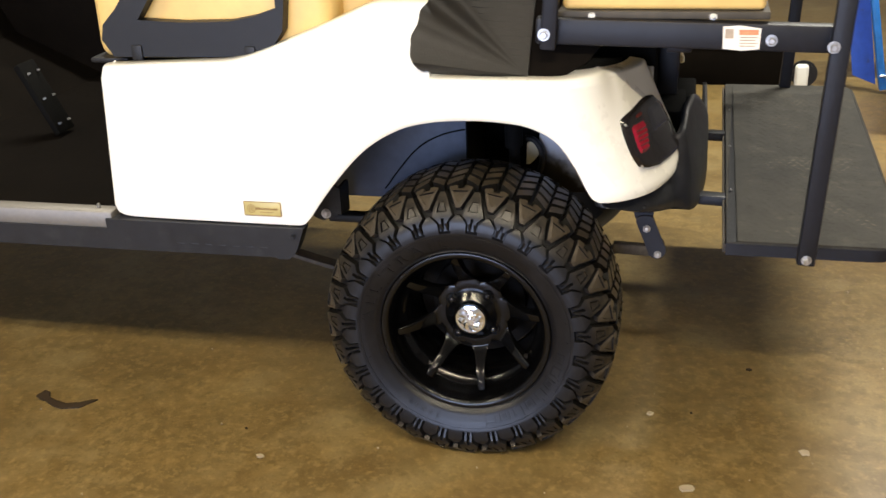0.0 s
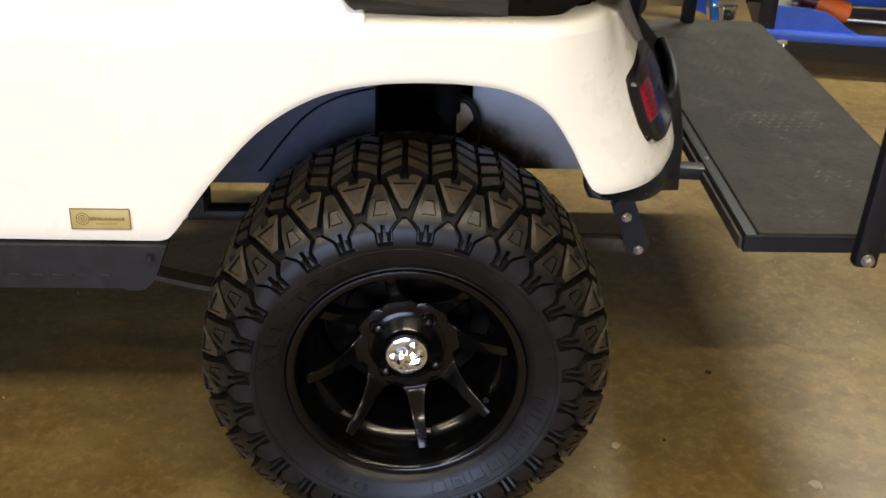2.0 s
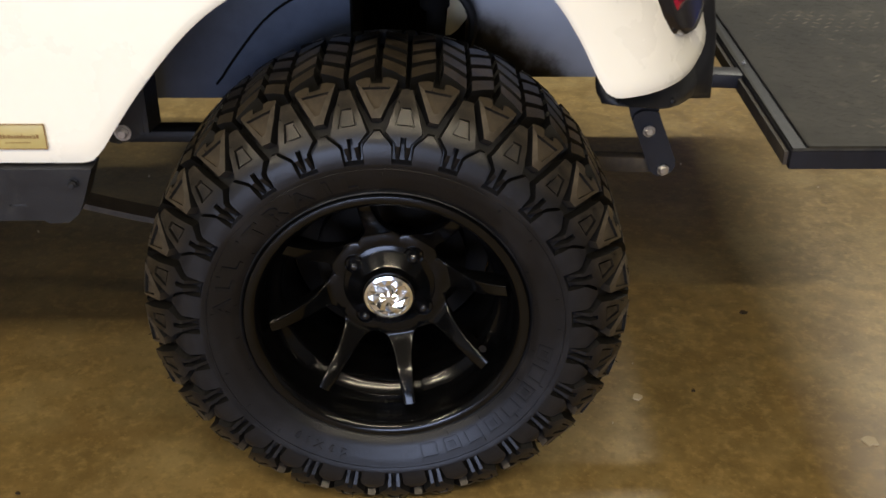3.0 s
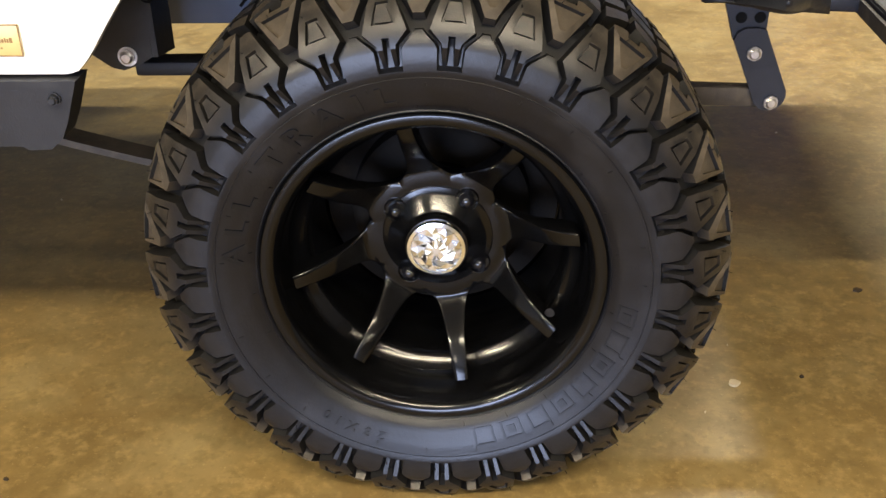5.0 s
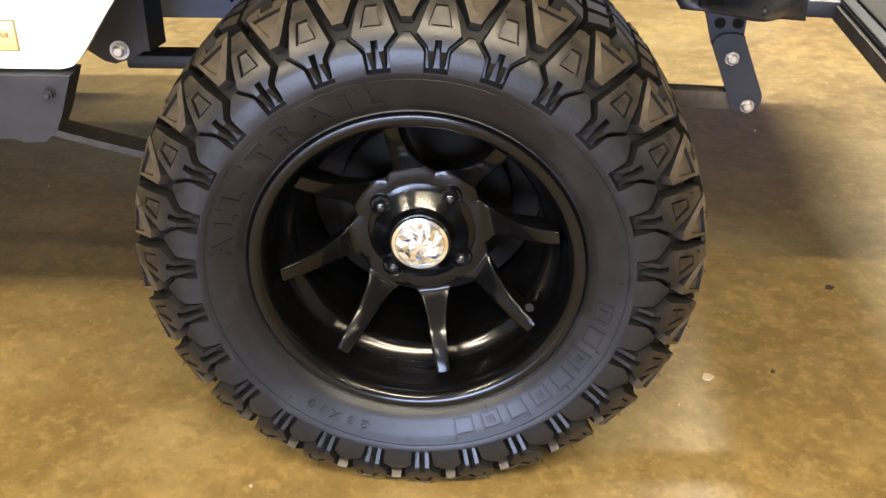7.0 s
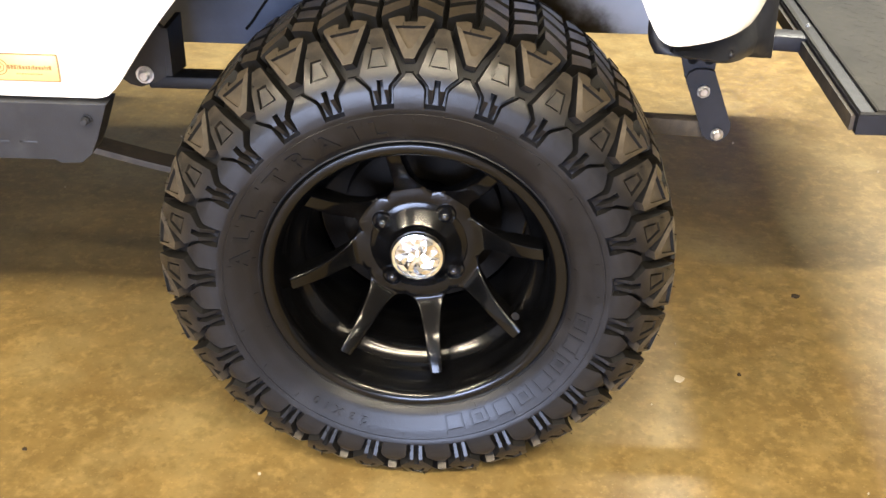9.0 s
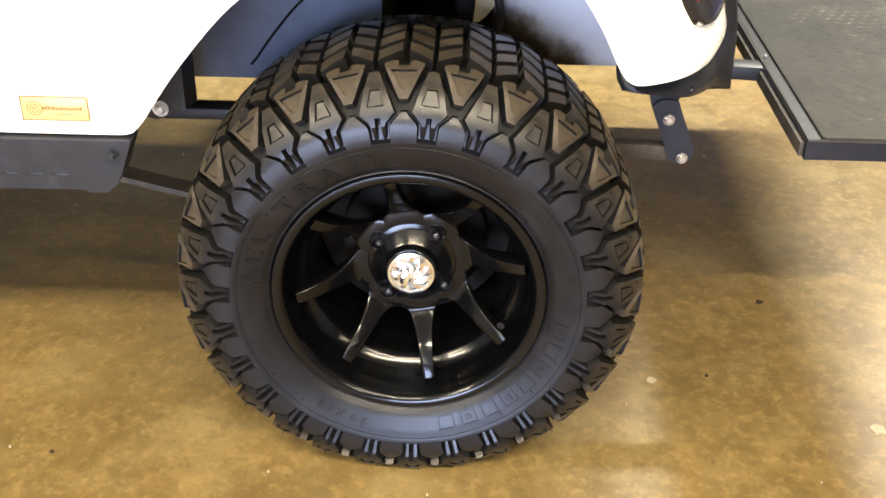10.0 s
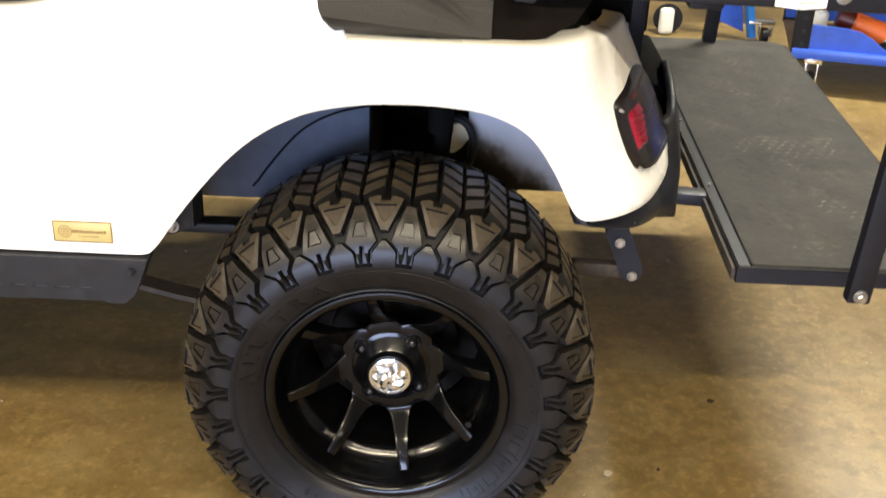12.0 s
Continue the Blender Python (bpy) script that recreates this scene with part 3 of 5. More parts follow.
fine.append(Vector(BP[-1]))
for turn in range(4):
    fine = [fine[0]] + [(a + 2 * b2 + c) / 4 for a, b2, c in zip(fine, fine[1:], fine[2:])] + [fine[-1]]
prev = None
for x, y in fine:
    zb = lerp([(0.268, 0.541), (0.305, 0.528), (0.34, 0.510), (0.374, 0.490), (0.396, 0.475), (0.412, 0.462), (0.423, 0.450), (0.432, 0.442), (0.444, 0.435)], x)
    zt = lerp([(0.268, 0.575), (0.35, 0.60), (0.396, 0.62), (0.412, 0.64), (0.423, 0.662), (0.444, 0.662)], x)
    zt = min(zt, lerp([(0.30, 0.67), (0.38, 0.645), (0.46, 0.60), (0.56, 0.545), (0.70, 0.52), (1.1, 0.52)], y))
    col = []
    for j, t in enumerate((0, 0.06, 0.20, 0.38, 0.52, 0.65, 0.76, 0.86, 0.94, 1)):
        z = zb + (zt - zb) * t
        tuck = 0.014 if j == 0 else 0.004 if j == 1 else 0.038 * min(1, max(0, z - 0.525) / 0.03)
        tall = min(1, max(0, (x - 0.392) / 0.014))           # the upright end leans in towards its top
        swell = lerp([(0.40, 0.008), (0.44, 0.016), (0.543, 0.013), (0.60, 0.003), (0.651, -0.011), (0.69, -0.028), (0.714, -0.050)], z)
        col.append(bm.verts.new((x - tuck * 0.6 * (1 - tall) + swell * tall, y + tuck * 0.7 * (1 - tall), z)))
    if prev:
        for j in range(9):
            bm.faces.new((prev[j], col[j], col[j + 1], prev[j + 1]))
    prev = col
bumper = part("rear_bumper", bm, BUMPER, cart, "black plastic rear bumper", smooth=60)
sb = bumper.modifiers.new("thickness", "SOLIDIFY")
sb.thickness, sb.offset = 0.012, -1

bolt((0.333, -0.008, 0.524), 0.0050, (0.6, -0.8, 0), bumper, BLACK)

# frame rail, leaf spring, shackle and hanger
bm = bmesh.new()
bar(bm, (-0.372, 0.20, 0.393), (0.12, 0.20, 0.393), 0.036, 0.018)
rail = part("frame_rail", bm, BLACK, cart, "black steel frame rail")
bm = bmesh.new()
SPRING = [(-0.60, 0.372), (-0.435, 0.322), (-0.34, 0.297), (-0.2, 0.272), (-0.05, 0.262), (0.08, 0.285), (0.18, 0.340), (0.25, 0.372), (0.30, 0.380), (0.365, 0.374)]
for leaf in range(3):
    x0, x1 = (-0.60, 0.365) if leaf == 0 else (-0.30 + 0.08 * leaf, 0.24 - 0.06 * leaf)
    n = 24
    pts = [Vector((x0 + (x1 - x0) * k / n, 0.135, smooth_table(SPRING, x0 + (x1 - x0) * k / n, 0.03) - leaf * 0.010)) for k in range(n + 1)]
    strip = [[bm.verts.new(p + Vector((0, dy, dz))) for dy, dz in ((-0.017, -0.0045), (-0.017, 0.0045), (0.017, 0.0045), (0.017, -0.0045))] for p in pts]
    for a, b2 in zip(strip, strip[1:]):
        for j in range(4):
            bm.faces.new((a[j], a[(j + 1) % 4], b2[(j + 1) % 4], b2[j]))
    bm.faces.new(strip[0])
    bm.faces.new(strip[-1])
bmesh.ops.recalc_face_normals(bm, faces=bm.faces)
rod(bm, (0.362, 0.120, 0.380), (0.362, 0.16, 0.380), 0.013, n=20)
bar(bm, (0.27, 0.125, 0.383), (0.352, 0.125, 0.380), 0.02, 0.022, 0.002)
part("leaf_spring", bm, RUST, cart, "brown weathered steel leaf spring")
bm = bmesh.new()
plate(bm, [(0.300, 0.500), (0.352, 0.500), (0.351, 0.478), (0.350, 0.452), (0.330, 0.440), (0.316, 0.446)], lambda u, v, h: (u, h, v), 0.125, 0.117)
shackle = part("shackle", bm, FRAME, cart, "black steel spring shackle")
bm = bmesh.new()
SHK = [(0.3155, 0.447), (0.3185, 0.4555), (0.327, 0.4605), (0.340, 0.461), (0.3495, 0.4585), (0.352, 0.452)]
SHK += [(0.360 + 0.0185 * math.cos(radians(a)), 0.3855 + 0.0185 * math.sin(radians(a))) for a in (15, -10, -35, -60, -90, -120, -150, -175)]
plate(bm, SHK, lambda u, v, h: (u, h, v), 0.117, 0.110)
part("shackle_plate", bm, FRAME, shackle, "worn lower shackle plate", smooth=30)
# dark discs stand in for the shade inside two holes
for x in (0.322, 0.342):
    bm = bmesh.new()
    rod(bm, (x, 0.1175, 0.471), (x, 0.1162, 0.471), 0.0062, n=16)
    part("hole", bm, DARK, shackle)
bolt((0.338, 0.110, 0.434), 0.0085, parent=shackle, washer=False)
bolt((0.362, 0.110, 0.378), 0.0085, parent=shackle, washer=False)
bm = bmesh.new()
plate(bm, [(-0.42, 0.53), (-0.36, 0.54), (-0.315, 0.500), (-0.316, 0.440), (-0.331, 0.431), (-0.350, 0.425), (-0.362, 0.428), (-0.42, 0.47)], lambda u, v, h: (u, h, v), 0.096, 0.088)
plate(bm, [(0.088, 0.500), (0.15, 0.500), (0.15, 0.43), (0.088, 0.440)], lambda u, v, h: (h, u, v), -0.3155, -0.309)
hanger = part("spring_hanger", bm, BUMPER, cart, "blue-black steel spring hanger bracket")
bolt((-0.343, 0.088, 0.441), 0.0095, parent=hanger)
bm = bmesh.new()
rod(bm, (0, 0.14, 0.284), (0, 2 * MID - 0.14, 0.284), 0.035, n=20)
rod(bm, (0, MID - 0.12, 0.284), (0, MID + 0.12, 0.284), 0.10, n=24, bevel=0.02)
part("rear_axle", bm, BLACK, cart, "dark rear axle")

# ---- wheel ----
AXLE = Vector((0, 0, 0.284))
OUTER = [(0.166, -0.108), (0.171, -0.1145), (0.182, -0.1235), (0.200, -0.1315), (0.2125, -0.1352), (0.2155, -0.1368), (0.226, -0.1370), (0.239, -0.1352), (0.2525, -0.1305), (0.2665, -0.1225), (0.280, -0.1095), (0.290, -0.0925), (0.2950, -0.069), (0.2968, -0.04), (0.2975, 0.0), (0.2968, 0.04), (0.2950, 0.069), (0.290, 0.0925), (0.280, 0.1095), (0.2665, 0.1225), (0.2525, 0.1305), (0.238, 0.1355), (0.222, 0.137), (0.200, 0.133), (0.182, 0.124), (0.171, 0.1145)]
ARC = [0.0]
for (ra, ya), (rb, yb) in zip(OUTER[1:], OUTER[2:]):
    ARC.append(ARC[-1] + math.hypot(rb - ra, yb - ya))
LENGTH = ARC[-1]
PITCHES, PHASE = 27, 84.35
STEP = 360 / PITCHES


def profile_at(s):
    s = min(max(s, 0), LENGTH)
    r, y = np.interp(s, ARC, [p[0] for p in OUTER[1:]]), np.interp(s, ARC, [p[1] for p in OUTER[1:]])
    e = 0.006
    r0, y0 = np.interp(s - e, ARC, [p[0] for p in OUTER[1:]]), np.interp(s - e, ARC, [p[1] for p in OUTER[1:]])
    r1, y1 = np.interp(s + e, ARC, [p[0] for p in OUTER[1:]]), np.interp(s + e, ARC, [p[1] for p in OUTER[1:]])
    d = math.hypot(r1 - r0, y1 - y0) or 1
    return r, y, (y1 - y0) / d, -(r1 - r0) / d


def on_tyre(angle, s, h):
    """A place on the tyre about its axle: degrees round, metres along the outline, height over it."""
    r, y, nr, ny = profile_at(s)
    r, y = r + nr * h, y + ny * h
    return Vector((r * math.cos(radians(angle)), y, r * math.sin(radians(angle))))


def groove_depth(s):
    m = min(s, LENGTH - s)
    return lerp([(0.0, 0), (0.0535, 0), (0.0548, 0.0080), (0.0650, 0.0095), (0.0800, 0.0100), (0.093, 0.0115), (0.100, 0.0135), (0.15, 0.0155), (1, 0.0155)], m)


wheel_bm = bmesh.new()
RIMP = [(0.1712, -0.1080), (0.1722, -0.1130), (0.1716, -0.1168), (0.1695, -0.1194), (0.1662, -0.1202), (0.1625, -0.1194), (0.1590, -0.1174), (0.1564, -0.1142), (0.1547, -0.1096), (0.1537, -0.1020), (0.1530, -0.0900), (0.1510, -0.0845), (0.1492, -0.076), (0.1482, -0.0685), (0.1465, -0.0655), (0.1420, -0.0600), (0.1385, -0.0570), (0.1355, -0.0545), (0.1325, -0.048), (0.1310, -0.030), (0.1300, 0.02), (0.132, 0.09), (0.150, 0.105), (0.171, 0.112)]
lathe(wheel_bm, RIMP, 128)
bmesh.ops.translate(wheel_bm, vec=AXLE, verts=wheel_bm.verts)
wheel = part("rear_wheel", wheel_bm, RIM, cart, "satin black eight-spoke alloy wheel with an all-terrain tyre", AXLE, 35)

# tyre carcass
bm = bmesh.new()
ss = sorted([LENGTH * k / 120 for k in range(121)] + [0.0533, 0.0536, 0.0547, 0.0549, LENGTH - 0.0533, LENGTH - 0.0552])
carc = []
for s in ss:
    r, y, nr, ny = profile_at(s)
    h = -groove_depth(s)
    carc.append((r + nr * h, y + ny * h))
carc = [(0.164, -0.104)] + carc + [(0.164, 0.104)]
lathe(bm, carc, 216)
# thin raised rings of the sidewall
for s0, hh, w in ((0.004, 0.0012, 0.0012), (0.0455, 0.0007, 0.0010)):
    prof = []
    for ds, h in ((-w, -0.0005), (-w * 0.4, hh), (w * 0.4, hh), (w, -0.0005)):
        r, y, nr, ny = profile_at(s0 + ds)
        prof.append((r + nr * h, y + ny * h))
    lathe(bm, prof, 216)
for f in bm.faces:                                      # groove floors go black: the shade of their depth put into the colour
    c = f.calc_center_median()
    f.material_index = 1 if math.hypot(c.x, c.z) > 0.2375 else 0
bmesh.ops.translate(bm, vec=AXLE, verts=bm.verts)
part("tyre", bm, [TYRE, WALLS], wheel, "black rubber tyre with dusty brown tread", AXLE, 50)


def around(name, build, mats, times=PITCHES, label=""):
    """Builds one pitch of the tread about the axle and sets it round the tyre."""
    bm = bmesh.new()
    build(bm)
    bm.normal_update()
    for f in bm.faces:
        f.smooth = True
    for e in bm.edges:
        if len(e.link_faces) != 2 or e.calc_face_angle(0) > 0.42:
            e.smooth = False
    rows = [(profile_at(LENGTH * k / 80)) for k in range(81)]
    for f in bm.faces:                                  # dust on the tops; the walls' shade is put in as plain black
        c = f.calc_center_median()
        rad = Vector((c.x, 0, c.z)).normalized()
        r, y, nr, ny = min(rows, key=lambda q: (q[0] - math.hypot(c.x, c.z)) ** 2 + (q[1] - c.y) ** 2)
        lie = f.normal.dot(rad * nr + Vector((0, ny, 0)))
        f.material_index = 0 if lie > 0.75 or f.normal.dot(rad) < -0.7 else 1
    mesh = bpy.data.meshes.new(name)
    bm.to_mesh(mesh)
    bm.free()
    mesh.materials.append(mats)
    mesh.materials.append(WALLS)
    for k in range(times):
        ob = new(name, mesh)
        ob.parent = wheel
        ob.rotation_euler = (0, -radians(PHASE + k * STEP), 0)
        if label and k == 0:
            tagged(ob, label)


def tp(mirror=False):
    def place(u, s, h):
        return on_tyre(u * STEP, LENGTH - s if mirror else s, h)
    return place


def bevelled(bm, outline, place, low, high, holes=(), floor=None, draft=0.0022):
    """A lug: a top with sunk marks, and walls that lean out towards the foot by draft."""
    n, unit = len(outline), radians(STEP) * 0.275
    flat = [Vector((u * unit, v)) for u, v in outline]
    turn = sum(flat[k - 1].x * flat[k].y - flat[k].x * flat[k - 1].y for k in range(n))
    foot_line = {}
    for k in range(n):
        a, b, c = flat[k - 1], flat[k], flat[(k + 1) % n]
        d1, d2 = (b - a).normalized(), (c - b).normalized()
        out = Vector((d1.y + d2.y, -d1.x - d2.x))
        out = out.normalized() * draft * (1 if turn > 0 else -1)
        foot_line[(round(outline[k][0], 5), round(outline[k][1], 5))] = ((b + out).x / unit, (b + out).y)

    def leaning(u, v, h):
        if h <= low + 1e-6:
            u, v = foot_line.get((round(u, 5), round(v, 5)), (u, v))
        return place(u, v, h)
    plate(bm, outline, leaning, low, high, holes, floor)


def kite(bm, mirror=False):
    p = tp(mirror)
    legs = [(-0.330, 0.0890), (-0.150, 0.0775), (-0.140, 0.0740), (-0.132, 0.0540), (-0.062, 0.0540), (-0.058, 0.0740), (-0.054, 0.0835), (0.054, 0.0835), (0.058, 0.0740), (0.062, 0.0540), (0.132, 0.0540), (0.140, 0.0740), (0.150, 0.0775), (0.330, 0.0890), (0.197, 0.1140), (0.085, 0.1365), (0.0, 0.1375), (-0.085, 0.1365), (-0.197, 0.1140)]
    mark = [(-0.18, 0.0950), (0.18, 0.0950), (0.085, 0.1150), (-0.085, 0.1150)]
    small = [(-0.125, 0.0968), (0.125, 0.0968), (0.054, 0.1125), (-0.054, 0.1125)]

    def ramp(u, sv, h):
        return p(u, sv, h - lerp([(0.0540, 0.0112), (0.0740, 0.0006), (0.0760, 0.0)], sv) if h > 0 else h)
    bevelled(bm, legs, ramp, -0.011, 0.0036, [mark], -0.0010)
    plate(bm, small, p, -0.0015, 0.0022)


def web(bm, mirror=False):
    """The plain rubber between two shoulder lugs, cut off from them by a channel."""
    p = tp(mirror)
    side = [(0.0490, 0.213), (0.0725, 0.222), (0.0765, 0.262), (0.0862, 0.412), (0.0895, 0.450)]
    lift = [(0.0490, -0.0006), (0.0520, 0.0), (0.0620, 0.0), (0.0760, -0.0004), (0.0840, -0.0014), (0.0895, -0.0034)]
    rows = []
    for sv in (0.0490, 0.0515, 0.0540, 0.0580, 0.0620, 0.0670, 0.0725, 0.0765, 0.0815, 0.0862, 0.0895):
        e = lerp(side, sv)
        top = [bm.verts.new(p(e + (1 - 2 * e) * k / 6, sv, lerp(lift, sv))) for k in range(7)]
        low = [bm.verts.new(p(e - 0.035 + (1 - 2 * e + 0.07) * k, sv, -0.012)) for k in (0, 1)]
        rows.append([low[0]] + top + [low[1]])
    for ra, rb in zip(rows, rows[1:]):
        for k in range(8):
            bm.faces.new((ra[k], ra[k + 1], rb[k + 1], rb[k]))
    foot_row = [bm.verts.new(p(0.42 + 0.16 * k / 6, 0.0925, -0.012)) for k in range(7)]
    for k in range(6):
        bm.faces.new((rows[-1][k + 1], rows[-1][k + 2], foot_row[k + 1], foot_row[k]))
    bmesh.ops.recalc_face_normals(bm, faces=bm.faces)
    if mirror:
        return
    if sum(f.normal.y for f in bm.faces) > 0:
        bmesh.ops.reverse_faces(bm, faces=bm.faces)


def shoulder(bm, mirror=False):
    p = tp(mirror)
    trap = [(0.42, 0.1030), (0.58, 0.1030), (0.833, 0.148), (0.833, 0.152), (0.68, 0.157), (0.60, 0.156), (0.595, 0.1455), (0.405, 0.1455), (0.40, 0.156), (0.32, 0.157), (0.167, 0.152), (0.167, 0.148)]
    hole = [(0.27, 0.1400), (0.73, 0.1400), (0.54, 0.1135), (0.46, 0.1135)]
    bevelled(bm, trap, p, -0.017, 0.0022, [hole], -0.0015)


def arm(bm, row, sign):
    p = tp()
    s = 0.1680 + row * 0.0375
    outl = [(0.5 + sign * 0.455, s - 0.0075), (0.5 + sign * 0.26, s + 0.0050), (0.5 + sign * 0.065, s + 0.0170), (0.5 + sign * 0.065, s + 0.0415), (0.5 + sign * 0.26, s + 0.0295), (0.5 + sign * 0.455, s + 0.0170)]
    bevelled(bm, outl, p, -0.017, 0.0008, draft=0.0012)


around("shoulder_lug", kite, TYRE, label="moulded shoulder lug of the tyre tread")
around("shoulder_web", web, TYRE, label="plain shoulder rubber between the lugs")
around("tread_lug", shoulder, TYRE, label="tapered tread lug with a sunk triangle")
for row in range(4):
    for sign in (-1, 1):
        around("centre_lug", lambda b, row=row, sign=sign: arm(b, row, sign), TYRE, label="slanted centre lug of the tread")
around("inner_shoulder_lug", lambda b: kite(b, True), TYRE)
around("inner_tread_lug", lambda b: shoulder(b, True), TYRE)


for u, sv, l, du in ((0.10, 0.120, 0.007, 0.03), (0.62, 0.140, 0.006, -0.02), (-0.13, 0.0600, 0.004, 0.02)):
    # thin moulding hairs left on the edges of the lugs
    around("moulding_hair", lambda b: rod(b, tp()(u, sv, -0.001), tp()(u + du, sv, l), 0.0005, 0.0003, n=5), WALLS, label="thin rubber moulding hair")


# raised words on the sidewall
def curved_words(words, size, mid, s_mid, wide=1.0, name="sidewall_lettering", label=""):
    bm = text_mesh(words, size, 0.0006)
    r0 = profile_at(s_mid)[0]
    for v in bm.verts:
        v.co = AXLE + on_tyre(mid - math.degrees(v.co.x * wide / r0), s_mid + v.co.y, 0.0001 + max(0, v.co.z) * 2.2)
    return part(name, bm, SIDEWALL, wheel, label, AXLE, 0)


for letter, a in zip("ALLTRAIL", (171.5, 162.5, 154.0, 138.0, 128.2, 117.8, 108.4, 100.9)):
    curved_words(letter, 0.0290, a, 0.0270, 1.20, name="raised_letter", label="raised letter on the tyre sidewall")
for k in range(8):                                      # maker's mark, as plain outlined blocks
    a = -11.4 - k * 9.1
    bm = bmesh.new()
    blocks = [(-2.9, 0, 0.7, 0.0195), (2.9, 0, 0.7, 0.0195), (0, 0.0088, 5.6, 0.0019), (0, -0.0088, 5.6, 0.0019)] + [(0, 0, 2.4, 0.0085)] * (k % 2 == 0)
    for du, dv, w, hgt in blocks:
        def pl(u, v, h, a=a):
            return AXLE + on_tyre(a + u, 0.0265 - v, h)
        plate(bm, [(du - w / 2, dv - hgt / 2), (du + w / 2, dv - hgt / 2), (du + w / 2, dv + hgt / 2), (du - w / 2, dv + hgt / 2)], pl, -0.001, 0.0008)
    part("sidewall_mark", bm, SIDEWALL, wheel, "raised worn maker's mark", AXLE, 0)
for letter, a in zip("23X10", (-107.5, -112.0, -117.0, -121.5, -125.5)):
    curved_words(letter, 0.0125, a, 0.0300, 1.15, name="raised_letter", label="small raised size mark on the sidewall")
for k in range(40):                                     # short vent marks round the bead and the sidewall
    bm = bmesh.new()
    a, sv, half = -9.0 * k - 3.1 * (k % 3), (0.0110 if k % 2 else 0.0385), 0.0022
    plate(bm, [(-0.16, -half), (0.16, -half), (0.16, half), (-0.16, half)], lambda u, v, h, a=a, sv=sv: AXLE + on_tyre(a + u, sv + v, h), -0.001, 0.0009)
    part("vent_mark", bm, WALLS, wheel, "", AXLE, 0)

# hub, spokes, nuts, cap
bm = bmesh.new()
HUB = [(0.0290, -0.0570), (0.0322, -0.0562), (0.0338, -0.0538), (0.0345, -0.0500), (0.0348, -0.0472), (0.0356, -0.0462), (0.0380, -0.0448), (0.0490, -0.0345), (0.0520, -0.0330), (0.0560, -0.0319), (0.0580, -0.0311), (0.0610, -0.0290), (0.062, -0.010), (0.062, 0.02)]
lathe(bm, HUB, 72)
bmesh.ops.translate(bm, vec=AXLE, verts=bm.verts)
part("hub", bm, RIM, wheel, "black wheel hub", AXLE, 40)
bm = bmesh.new()
lathe(bm, [(0.001, 0.03), (0.09, 0.03), (0.098, 0.035), (0.10, 0.10)], 48)
bmesh.ops.translate(bm, vec=AXLE, verts=bm.verts)
part("brake_drum", bm, GRIME, wheel, "dark brake drum", AXLE, 40)

bm = bmesh.new()
lathe(bm, [(0.085, 0.062), (0.129, 0.058), (0.131, 0.066)], 64)
bmesh.ops.translate(bm, vec=AXLE, verts=bm.verts)
part("backing_plate", bm, GRIME, wheel, "dark grimy brake backing plate", AXLE, 40)
SPOKE0 = -80.0
HALF = [(0.0740, 0.0262), (0.0748, 0.0232), (0.0762, 0.0203), (0.0785, 0.0176), (0.0820, 0.0152), (0.0870, 0.0133), (0.0940, 0.0118), (0.1050, 0.0103), (0.1200, 0.0091), (0.1400, 0.0081), (0.1520, 0.0077)]
FRONT = [(0.058, -0.0310), (0.066, -0.0312), (0.0740, -0.0303), (0.0770, -0.0314), (0.082, -0.0365), (0.095, -0.0510), (0.110, -0.0675), (0.130, -0.0815), (0.146, -0.0890), (0.152, -0.0900)]
BACK = [(0.058, -0.012), (0.074, -0.016), (0.105, -0.040), (0.152, -0.062)]


def spoke_half(r):
    return r * math.sin(radians(22.5)) if r <= 0.0730 else lerp([(0.0730, 0.0279)] + HALF, r)


sp = bmesh.new()
rows = []
for r in [0.058, 0.062, 0.066, 0.070, 0.0730, 0.0740, 0.0748, 0.0762, 0.0785, 0.0820, 0.0870, 0.0940, 0.1000, 0.1050, 0.1120, 0.1200, 0.1300, 0.1400, 0.1460, 0.1490]:
    half, front, back = spoke_half(r), lerp(FRONT, r), lerp(BACK, r)
    soft = 0.0018 if r > 0.073 else 0.0018 * max(0, (r - 0.066) / 0.007)      # rounded shoulders towards the openings
    tip = 0.006 if r > 0.148 else 0.0
    ring = []
    for z, y in ((-1, front + soft), (-0.93, front + soft * 0.35), (-0.80, front), (-0.4, front - 0.0004), (0, front - 0.0006), (0.4, front - 0.0004), (0.80, front), (0.93, front + soft * 0.35), (1, front + soft), (0.94, back), (-0.94, back)):
        a = math.asin(z * half / r)
        ring.append(sp.verts.new((r * math.cos(a), y + tip, r * math.sin(a))))
    rows.append(ring)
for a, b2 in zip(rows, rows[1:]):
    for j in range(11):
        sp.faces.new((a[j], a[(j + 1) % 11], b2[(j + 1) % 11], b2[j]))
sp.faces.new(rows[0])
sp.faces.new(rows[-1])
bmesh.ops.recalc_face_normals(sp, faces=sp.faces)
for f in sp.faces:
    f.smooth = True
for e in sp.edges:
    if e.calc_face_angle(0) > radians(50):
        e.smooth = False
spoke_mesh = bpy.data.meshes.new("spoke")
sp.to_mesh(spoke_mesh)
sp.free()
spoke_mesh.materials.append(RIM)
for k in range(8):
    ob = new("spoke", spoke_mesh)
    ob.parent = wheel
    ob.rotation_euler = (0, -radians(SPOKE0 + 45 * k), 0)
